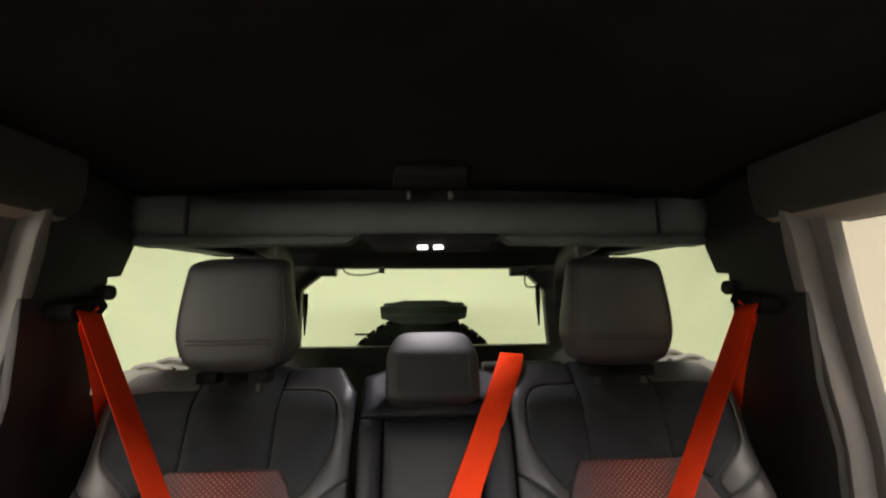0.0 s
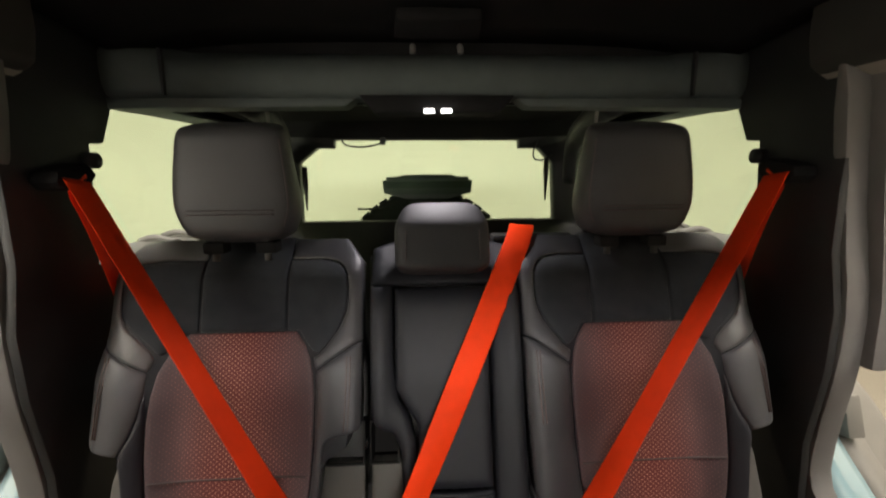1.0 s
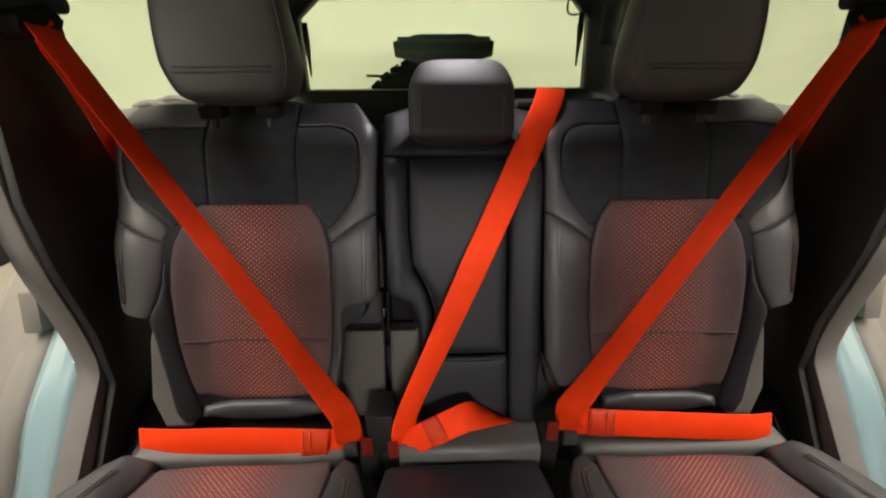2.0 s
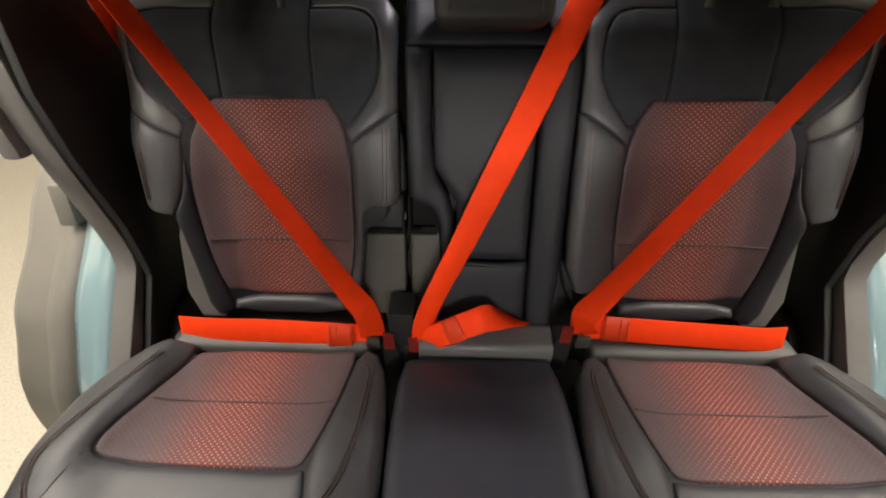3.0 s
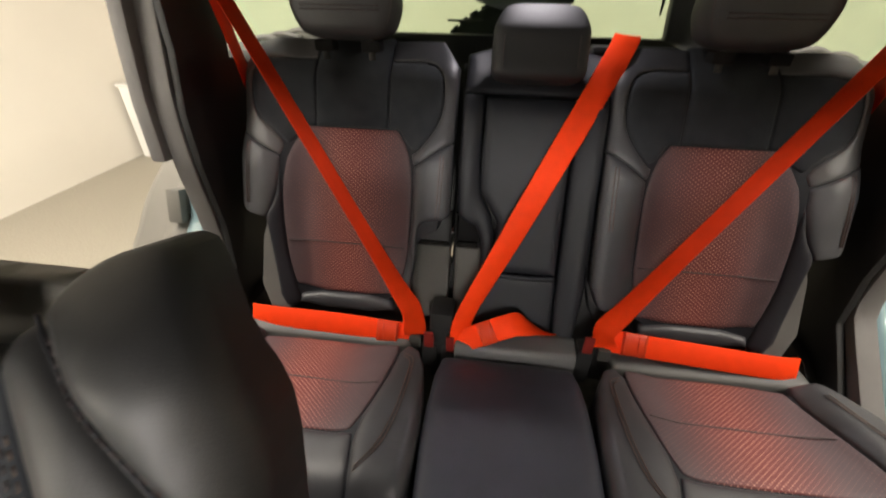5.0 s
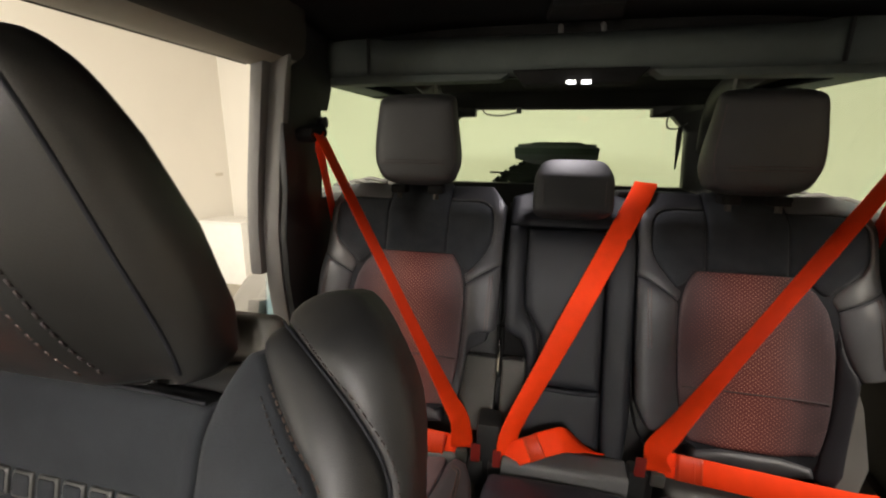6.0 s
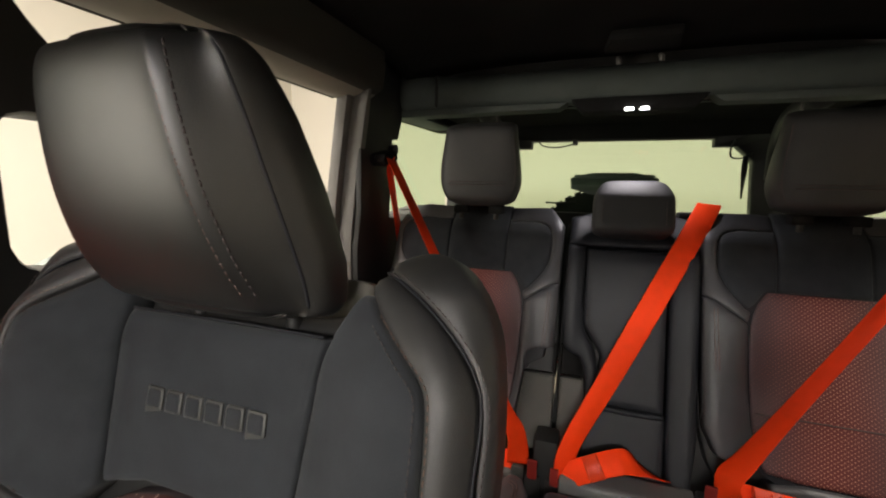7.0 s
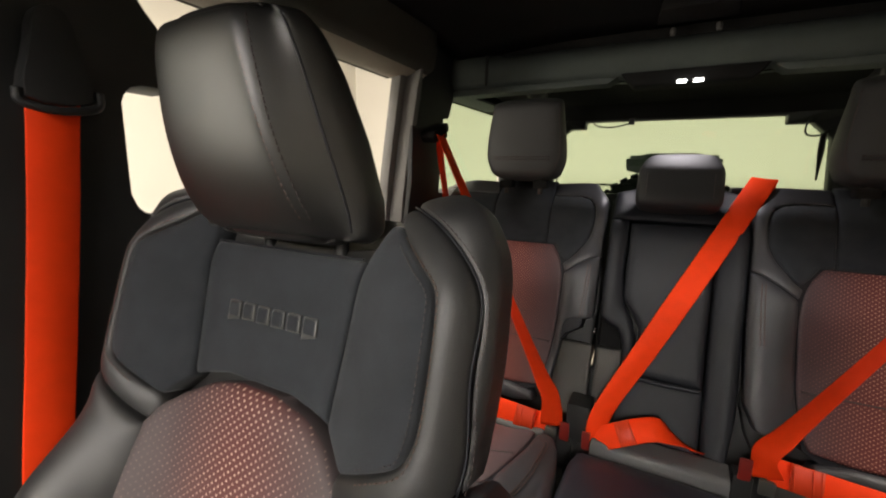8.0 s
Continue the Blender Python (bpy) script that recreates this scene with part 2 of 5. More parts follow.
def panel(name, outline, to3d, mat, parent, puff=0.012, edge=0.02, depth=0.03, base=None, step=0.009, rounds=2, label="", sink=0.0, u_shift=0.0):
    """An upholstered panel: a closed outline in the plan (u, v), crowned and rolled down at its edges, with real thickness."""
    ring = resample(chaikin(outline, rounds) if rounds else outline, step * 0.7)
    r = np.array(ring)
    area2 = np.sum(r[:, 0] * np.roll(r[:, 1], -1) - np.roll(r[:, 0], -1) * r[:, 1])
    if area2 < 0:
        r = r[::-1]
    tang = np.roll(r, -1, axis=0) - np.roll(r, 1, axis=0)
    nor = np.stack((-tang[:, 1], tang[:, 0]), 1)
    nor /= np.maximum(np.linalg.norm(nor, axis=1)[:, None], 1e-9)
    pts = [r]
    for off in (edge * 0.12, edge * 0.38):
        q = r + nor * off
        keep = inside(q, r) & (edge_distance(q, r) > off * 0.9)
        pts.append(q[keep])
    lo, hi = r.min(0), r.max(0)
    gx, gy = np.meshgrid(np.arange(lo[0], hi[0], step), np.arange(lo[1], hi[1], step))
    g = np.stack((gx.ravel(), gy.ravel()), 1)
    g = g[inside(g, r)]
    g = g[edge_distance(g, r) > max(edge * 0.38 + step * 0.45, step * 0.6)]
    pts.append(g)
    allp = np.concatenate(pts)
    n = len(r)
    res = geometry.delaunay_2d_cdt([Vector(p) for p in allp], [], [list(range(n))], 1, 1e-7)
    flat = np.array([tuple(p) for p in res[0]])
    d = edge_distance(flat, r)
    k = np.clip(d / edge, 0, 1)
    lift = puff * np.sqrt(np.maximum(0, 1 - (1 - k) ** 2)) - sink
    seed = 7.3 * flat[0][0] + len(name)
    wave = np.array([noise.noise(Vector((u * 13, v * 13, seed))) + 0.35 * noise.noise(Vector((u * 34, v * 34, seed))) for u, v in flat])
    lift = lift + min(0.0008, puff * 0.2) * wave * k
    bm = bmesh.new()
    uvl = bm.loops.layers.uv.new("plan")
    height = [(base(u, v) if base else 0.0) for u, v in flat]
    top = [bm.verts.new(to3d(u, v, h + l)) for (u, v), h, l in zip(flat, height, lift)]
    for f in res[2]:
        try:
            face = bm.faces.new([top[i] for i in f])
        except ValueError:
            continue
        for loop, i in zip(face.loops, f):
            loop[uvl].uv = (flat[i][0] + u_shift, flat[i][1])
    rim = [e for e in bm.edges if len(e.link_faces) == 1]
    low = {}
    index = {v: i for i, v in enumerate(top)}
    for e in rim:
        for v in e.verts:
            if v not in low:
                i = index[v]
                low[v] = bm.verts.new(to3d(flat[i][0], flat[i][1], height[i] - sink - depth))
    for e in rim:
        a, b = e.verts
        bm.faces.new((a, b, low[b], low[a]))
    for v in [v for v in top if not v.link_faces]:
        bm.verts.remove(v)
    bottom = [e for e in bm.edges if len(e.link_faces) == 1]
    bmesh.ops.triangle_fill(bm, edges=bottom)
    return finish(name, bm, mat, parent, label)


def prism(bm, poly, axis, lo, hi):
    """A polygon of (a, b) swept along an axis: x takes (y, z), y takes (x, z), z takes (x, y)."""
    def at(p, c):
        a, b = p
        return {"x": (c, a, b), "y": (a, c, b), "z": (a, b, c)}[axis]
    lo_v = [bm.verts.new(at(p, lo)) for p in poly]
    hi_v = [bm.verts.new(at(p, hi)) for p in poly]
    n = len(poly)
    for i in range(n):
        bm.faces.new((lo_v[i], lo_v[(i + 1) % n], hi_v[(i + 1) % n], hi_v[i]))
    e0 = [bm.edges.get((lo_v[i], lo_v[(i + 1) % n])) for i in range(n)]
    e1 = [bm.edges.get((hi_v[i], hi_v[(i + 1) % n])) for i in range(n)]
    bmesh.ops.triangle_fill(bm, edges=e0)
    bmesh.ops.triangle_fill(bm, edges=e1)


def slab(name, poly, axis, lo, hi, mat, parent=None, label="", bevel=0.004, rounds=0, smooth=True):
    bm = bmesh.new()
    prism(bm, chaikin(poly, rounds) if rounds else poly, axis, lo, hi)
    bmesh.ops.recalc_face_normals(bm, faces=bm.faces)
    if bevel:
        sharp = [e for e in bm.edges if len(e.link_faces) == 2 and e.calc_face_angle(0) > 0.6]
        bmesh.ops.bevel(bm, geom=sharp, offset=bevel, segments=2, affect="EDGES", profile=0.6, clamp_overlap=True)
    ob = finish(name, bm, mat, parent, label, smooth=False)
    if smooth:
        ob.data.polygons.foreach_set("use_smooth", [True] * len(ob.data.polygons))
        ob.data.set_sharp_from_angle(angle=radians(40))
    return ob


def box(name, x0, x1, y0, y1, z0, z1, mat, parent=None, label="", bevel=0.006, kind=""):
    ob = slab(name, [(x0, y0), (x1, y0), (x1, y1), (x0, y1)], "z", z0, z1, mat, parent, label, bevel)
    if kind:
        ob["kind"] = kind
    return ob


def loft(name, rings, mat, parent=None, label="", cap=True, closed=True):
    bm = bmesh.new()
    vs = [[bm.verts.new(tuple(p)) for p in ring] for ring in rings]
    n = len(rings[0])
    for a, b in zip(vs, vs[1:]):
        for i in range(n if closed else n - 1):
            bm.faces.new((a[i], a[(i + 1) % n], b[(i + 1) % n], b[i]))
    if cap and closed:
        bm.faces.new(vs[0])
        bm.faces.new(vs[-1])
    return finish(name, bm, mat, parent, label)


def spline(pts, n):
    pts = [Vector(p) for p in pts]
    ext = [pts[0] * 2 - pts[1]] + pts + [pts[-1] * 2 - pts[-2]]
    out = []
    for i in range(len(pts) - 1):
        a, b, c, d = ext[i:i + 4]
        for k in range(n):
            t = k / n
            out.append(0.5 * (2 * b + (c - a) * t + (2 * a - 5 * b + 4 * c - d) * t * t + (3 * b - a - 3 * c + d) * t ** 3))
    out.append(pts[-1])
    return out


def ribbon(name, pts, sides, mat, parent, width=0.047, thick=0.0016, n=8, label=""):
    """Woven webbing along points; sides: the direction across it at each point."""
    p = spline(pts, n)
    q = spline(sides, n)
    rings = []
    for i, (c, s) in enumerate(zip(p, q)):
        t = (p[min(i + 1, len(p) - 1)] - p[max(i - 1, 0)]).normalized()
        s = (s - t * s.dot(t)).normalized()
        up = t.cross(s)
        w = width / 2
        rings.append([c + s * a + up * b for a, b in ((-w, 0), (-w * 0.94, thick / 2), (0, thick * 0.62), (w * 0.94, thick / 2), (w, 0), (w * 0.94, -thick / 2), (0, -thick * 0.62), (-w * 0.94, -thick / 2))])
    return loft(name, rings, mat, parent, label)


def tube(name, pts, radius, mat, parent, n=6, sides=8, label="", smooth_path=True):
    p = spline(pts, n) if smooth_path else [Vector(q) for q in pts]
    rings = []
    for i, c in enumerate(p):
        t = (p[min(i + 1, len(p) - 1)] - p[max(i - 1, 0)]).normalized()
        a = t.orthogonal().normalized()
        b = t.cross(a)
        if i and (a.dot(last) < 0.999):
            a = (last - t * last.dot(t)).normalized()
            b = t.cross(a)
        last = a
        rings.append([c + (a * math.cos(k) + b * math.sin(k)) * radius for k in (2 * math.pi * j / sides for j in range(sides))])
    return loft(name, rings, mat, parent, label)


def stitches(name, pts, mat, parent, length=0.0032, gap=0.0020, radius=0.00055, n=10):
    """A run of single stitches along a seam, as one part."""
    p = resample([tuple(q) for q in spline(pts, n)], length + gap, closed=False)
    bm = bmesh.new()
    for a, b in zip(p, p[1:]):
        a, b = Vector(a), Vector(b)
        d = (b - a)
        if d.length < 1e-5:
            continue
        b = a + d * (length / (length + gap))
        t = d.normalized()
        x = t.orthogonal().normalized()
        y = t.cross(x)
        r0 = [bm.verts.new(a + (x * cx + y * cy) * radius) for cx, cy in ((1, 0), (0, 1), (-1, 0), (0, -1))]
        r1 = [bm.verts.new(b + (x * cx + y * cy) * radius) for cx, cy in ((1, 0), (0, 1), (-1, 0), (0, -1))]
        for i in range(4):
            bm.faces.new((r0[i], r0[(i + 1) % 4], r1[(i + 1) % 4], r1[i]))
        bm.faces.new(r0)
        bm.faces.new(r1)
    return finish(name, bm, mat, parent)


def smooth01(a, b, x):
    t = min(max((x - a) / (b - a), 0), 1)
    return t * t * (3 - 2 * t)


# ---- the room round the car ----
def room():
    box("floor", -3.9, 4.3, -5.2, 4.5, -0.12, 0.0, FLOOR, kind="structure", bevel=0)["label"] = "speckled beige resin floor"
    box("wall_west", -4.1, -3.9, -5.4, 4.7, -0.12, 3.4, WALL, kind="structure", bevel=0)["label"] = "plain warm white painted wall"
    box("wall_east", 4.3, 4.5, -5.4, 4.7, -0.12, 3.4, WALL, kind="structure", bevel=0)["label"] = "plain warm white painted wall"
    box("wall_north", -3.9, 4.3, 4.5, 4.7, -0.12, 3.4, WALL, kind="structure", bevel=0)["label"] = "plain warm white painted wall behind the car"
    box("wall_south", -3.9, 4.3, -5.4, -5.2, -0.12, 3.4, WALL, kind="structure", bevel=0)["label"] = "plain warm white painted wall"
    box("ceiling", -3.9, 4.3, -5.2, 4.5, 3.2, 3.4, WALL, kind="structure", bevel=0)["label"] = "plain white ceiling"
    cab = thing("storage_box", (-3.58, 3.95, 0), "low white rectangular box standing against the wall", "box")
    part("carcass", _box_bm(-3.84, -3.3, 3.87, 4.2, 0.0, 0.72), WHITE, cab)
    part("lid", _box_bm(-3.85, -3.29, 3.85, 4.21, 0.722, 0.745), WHITE, cab)
    sw = thing("wall_switch", (-3.9, 4.32, 1.24), "small pale switch plate on the wall", "switch")
    part("plate", _box_bm(-3.9, -3.89, 4.26, 4.38, 1.22, 1.26), PLATE, sw)


def _box_bm(x0, x1, y0, y1, z0, z1, bevel=0.004):
    bm = bmesh.new()
    prism(bm, [(x0, y0), (x1, y0), (x1, y1), (x0, y1)], "z", z0, z1)
    bmesh.ops.recalc_face_normals(bm, faces=bm.faces)
    if bevel:
        sharp = [e for e in bm.edges if len(e.link_faces) == 2 and e.calc_face_angle(0) > 0.6]
        bmesh.ops.bevel(bm, geom=sharp, offset=bevel, segments=2, affect="EDGES", profile=0.6, clamp_overlap=True)
    return bm


room()

# ---- the car's body ----
car = thing("car_body", (0, 0.3, 0.5), "light blue off-road car body with its rear doors open", "car body", kind="structure")


def mirror(poly, s):
    return [(p[0] * s, *p[1:]) for p in poly]


def side(s):
    def xs(a, b):
        return (min(a * s, b * s), max(a * s, b * s))
    # roof rail over the doors
    rail = [(0.575, 1.83), (0.582, 1.788), (0.600, 1.776), (0.65, 1.778), (0.70, 1.795), (0.76, 1.84), (0.77, 1.92), (0.575, 1.92)]
    slab("roof_rail", mirror(rail, s), "y", -1.05, 0.80, RAIL, car, "dark grey cloth-covered roof rail", bevel=0.01)
    strip = [(0.604, 1.777), (0.620, 1.769), (0.646, 1.7605), (0.668, 1.759), (0.70, 1.771), (0.705, 1.80), (0.61, 1.80)]
    slab("weatherstrip", mirror(strip, s), "y", -1.0, 0.80, STRIP, car, "taupe rubber strip along the door opening", bevel=0.003)
    tube("door_gap_seal", [(0.674 * s, y, 1.7605) for y in (-1.0, 0.0, 0.72)], 0.0028, SEAL, car, n=2, sides=6)
    # rear edge of the door opening
    lo, hi = xs(0.635, 0.677)
    strip_ob = slab("pillar_strip", [(0.740, 1.787), (0.752, 1.6), (0.745, 1.52), (0.724, 1.42), (0.722, 1.31), (0.738, 1.17), (0.738, 1.09), (0.705, 1.054), (0.622, 0.967), (0.552, 0.897), (0.43, 0.78), (0.40, 0.60),
                          (0.50, 0.60), (0.52, 0.78), (0.62, 0.88), (0.74, 0.99), (0.80, 1.07), (0.79, 1.2), (0.775, 1.3), (0.778, 1.5), (0.765, 1.787)], "x", lo, hi, TRIM, car, "grey plastic edge of the door opening", bevel=0.006, rounds=1)
    lo, hi = xs(0.673, 0.704)
    seal_ob = slab("door_seal", [(0.715, 1.787), (0.727, 1.6), (0.722, 1.52), (0.708, 1.42), (0.704, 1.31), (0.744, 1.31), (0.748, 1.42), (0.762, 1.52), (0.77, 1.6), (0.76, 1.787)], "x", lo, hi, TRIM, car, "grey rubber door seal", bevel=0.010)
    for ob in (strip_ob, seal_ob):
        for v in ob.data.vertices:
            v.co.x -= s * 0.20 * max(0.0, v.co.z - 1.56)
    lo, hi = xs(0.618, 0.634)
    slab("pillar_trim", [(0.745, 1.92), (0.75, 1.6), (0.747, 1.5), (0.727, 1.4), (0.727, 1.3), (0.742, 1.16), (0.735, 1.06), (0.65, 0.96), (0.55, 0.86), (0.46, 0.6), (1.02, 0.6), (1.02, 1.46), (0.90, 1.47),
                         (0.916, 1.63), (0.920, 1.684), (0.954, 1.687), (0.975, 1.73), (1.002, 1.79), (1.015, 1.80), (1.015, 1.92)], "x", lo, hi, BLACK, car, "black rear pillar trim", bevel=0.005)
    # painted jamb and plastic flare outside it
    inner = [(0.80, 1.30), (0.792, 1.235), (0.785, 1.17), (0.757, 1.09), (0.725, 1.05), (0.642, 0.965), (0.572, 0.895), (0.46, 0.78), (0.44, 0.60)]
    outer = [(0.862, 1.27), (0.852, 1.20), (0.840, 1.13), (0.815, 1.09), (0.712, 1.0), (0.652, 0.922), (0.592, 0.832), (0.56, 0.73), (0.55, 0.58)]
    rings = []
    for a, b in zip(spline([(0, *p) for p in inner], 5), spline([(0, *p) for p in outer], 5)):
        rings.append([(0.688 * s, a.y, a.z), (0.735 * s, (a.y + b.y) / 2 - 0.004, (a.z + b.z) / 2), (0.768 * s, b.y - 0.008, b.z + 0.002), (0.785 * s, b.y + 0.008, b.z + 0.01),
                      (0.785 * s, b.y + 0.12, b.z + 0.08), (0.688 * s, a.y + 0.12, a.z + 0.08)])
    loft("door_jamb", rings, PAINT, car, "glossy light blue painted door jamb")
    path = spline([(0, 1.02, 1.25), (0, 0.91, 1.18), (0, 0.82, 1.095), (0, 0.705, 1.0), (0, 0.646, 0.92), (0, 0.588, 0.832), (0, 0.562, 0.74), (0, 0.555, 0.66)], 5)
    rings = []
    for c in path:
        n = Vector((0, c.y - 1.2, c.z - 0.52)).normalized()
        rings.append([(x * s, c.y + n.y * o, c.z + n.z * o) for x, o in ((0.777, -0.03), (0.787, 0.0), (0.83, -0.006), (0.862, -0.024), (0.870, -0.034), (0.95, -0.050), (0.995, -0.085), (1.005, -0.16), (0.97, -0.17), (0.777, -0.14))])
    tube("flare_seam", [(0.866 * s, r[4][1] - 0.001, r[4][2] + 0.001) for r in rings[6:34:3]], 0.0022, SEAL, car, n=3, sides=5)
    loft("wheel_flare", rings, FLARE, car, "matt grey plastic wheel arch flare")
    lo, hi = xs(0.789, 0.824)
    slab("flare_cap", [(0.836, 1.190), (0.812, 1.112), (0.845, 1.102), (0.90, 1.172)], "x", lo, hi, FLARE, car, "dark plastic end cap of the flare", bevel=0.005)
    lo, hi = xs(0.70, 0.786)
    slab("quarter_panel", [(0.93, 1.2), (0.93, 0.75), (1.62, 0.75), (1.66, 1.46), (1.02, 1.46)], "x", lo, hi, PAINT, car, "light blue rear quarter panel", bevel=0.01)
    lo, hi = xs(0.62, 0.70)
    slab("cargo_side", [(1.022, 0.62), (1.58, 0.62), (1.58, 1.452), (1.022, 1.452)], "x", lo, hi, BLACK, car, "black cargo side trim", bevel=0.012)
    slab("window_ledge", [(0.95, 1.454), (1.60, 1.454), (1.60, 1.466), (0.95, 1.478)], "x", *xs(0.58, 0.715), TRIM, car, "grey ledge under the side window", bevel=0.004)
    for yy in (1.10, 1.19, 1.30):
        tube("ledge_rib", [(0.715 * s, yy + 0.06, 1.474), (0.66 * s, yy + 0.03, 1.486), (0.59 * s, yy, 1.478)], 0.007, TRIM, car, n=4)
    slab("side_header", [(1.022, 1.776), (1.60, 1.786), (1.60, 1.92), (1.022, 1.92)], "x", *xs(0.60, 0.74), LINER, car, "black header over the side window", bevel=0.008)
    slab("side_header_lip", [(1.05, 1.768), (1.45, 1.779), (1.45, 1.784), (1.05, 1.776)], "x", *xs(0.605, 0.70), BAR, car, "grey lip over the side window", bevel=0.002)
    slab("rear_corner", mirror([(0.70, 1.615), (0.70, 1.66), (0.468, 1.66), (0.468, 1.595), (0.60, 1.60)], s), "z", 0.7, 1.92, BLACK, car, "black rear corner pillar", bevel=0.01)
    w = thing("side_window_" + ("1" if s < 0 else "2"), (0.71 * s, 1.2, 1.46), "green-tinted rear side window", "window", kind="structure")
    g = slab("pane", [(0.93, 1.455), (1.63, 1.455), (1.63, 1.80), (0.93, 1.80)], "x", *xs(0.712, 0.716), GLASS, w, bevel=0)
    g.visible_shadow = False
    # sill and floor edge under the rear door
    slab("door_sill", [(0.70 * s, 0.60), (0.60 * s, 0.605), (0.60 * s, 0.50), (0.79 * s, 0.48), (0.79 * s, 0.58), (0.72 * s, 0.585)], "y", -1.2, 0.62, TRIM, car, "grey plastic door sill", bevel=0.006)
    slab("sill_rail", [(0.705 * s, 0.608), (0.69 * s, 0.616), (0.675 * s, 0.608), (0.675 * s, 0.6), (0.705 * s, 0.598)], "y", -0.3, 0.60, TRIM, car, bevel=0.002)
    slab("wheel_house", [(0.42, 0.50), (1.0, 0.50), (1.0, 1.0), (0.72, 0.96), (0.60, 0.86), (0.42, 0.76)], "x", *xs(0.596, 0.632), BLACK, car, "black wheel house lining", bevel=0.006)
    # middle pillar, its front edge widened out of view to block light
    slab("middle_pillar", [(-0.15, 1.80), (-0.15, 0.6), (0.16, 0.6), (0.15, 1.30), (0.17, 1.452), (0.137, 1.456), (0.120, 1.464), (0.112, 1.486), (0.112, 1.603), (0.119, 1.620), (0.136, 1.626), (0.19, 1.626), (0.178, 1.69), (0.150, 1.725), (0.10, 1.80)], "x", *xs(0.655, 0.73), BLACK, car, "black trim of the middle pillar", bevel=0.01)
    # closed front door, never in view, added to shade the cabin
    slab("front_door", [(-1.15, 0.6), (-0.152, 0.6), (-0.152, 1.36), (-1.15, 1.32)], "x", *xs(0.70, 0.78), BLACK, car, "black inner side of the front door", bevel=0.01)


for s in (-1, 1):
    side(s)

box("car_floor", -0.60, 0.60, -1.2, 1.6, 0.50, 0.56, CARPET, car, "grey carpeted floor", bevel=0)
# Bulkhead and outer roof are unseen, added to block light into the cabin.
box("dash_wall", -0.78, 0.78, -1.35, -1.2, 0.5, 1.22, BLACK, car, "black front bulkhead", bevel=0.02)
slab("roof_panel", [(-0.80, 1.925), (-0.80, 1.955), (-0.5, 1.975), (0.5, 1.975), (0.80, 1.955), (0.80, 1.925)], "y", -0.83, 1.72, PAINT, car, "painted roof", bevel=0.004)


def cabin_front():
    """Unseen windscreen, front pillars, door frames and dashboard top, added to close the cabin ahead of the seats and
    cut its light.
    """
    slab("windscreen", [(-0.86, 1.90), (-0.864, 1.90), (-1.254, 1.235), (-1.25, 1.235)], "x", -0.70, 0.70, CLEAR, car, "clear windscreen", bevel=0)
    slab("dashboard", [(-0.86, 1.12), (-0.83, 1.16), (-0.92, 1.215), (-1.20, 1.235), (-1.20, 0.9), (-0.95, 0.9)], "x", -0.70, 0.70, BLACK, car, "black dashboard", bevel=0.01)
    for s in (-1, 1):
        lo, hi = min(0.70 * s, 0.78 * s), max(0.70 * s, 0.78 * s)
        slab("front_pillar", [(-0.83, 1.92), (-0.89, 1.92), (-1.30, 1.22), (-1.20, 1.22)], "x", lo, hi, LINER, car, "black front pillar", bevel=0.01)
        slab("front_side_glass", [(-0.152, 1.36), (-1.18, 1.32), (-0.86, 1.86), (-0.152, 1.86)], "x", min(0.736 * s, 0.740 * s), max(0.736 * s, 0.740 * s), CLEAR, car, "clear front door glass", bevel=0)


cabin_front()


def headliner():
    rings = []
    for y in np.linspace(-0.83, 1.02, 24):
        ring = []
        for x in np.linspace(-0.60, 0.60, 25):
            z = 1.905 - 0.035 * (abs(x) / 0.6) ** 4 - 0.02 * smooth01(0.8, 1.02, y)
            ring.append((x, y, z))
        ring += [(0.60, y, 1.922), (-0.60, y, 1.922)]
        rings.append(ring)
    ob = loft("headliner", rings, LINER)
    tagged(ob, "black cloth headliner", "ceiling", kind="structure")


headliner()


def rear_roof():
    ob = slab("rear_headliner", [(1.02, 1.765), (1.06, 1.80), (1.55, 1.80), (1.60, 1.745), (1.66, 1.745), (1.66, 1.92), (1.02, 1.92)], "x", -0.60, 0.60, LINER, car, "black rear headliner", bevel=0.006)
    return ob


rear_roof()


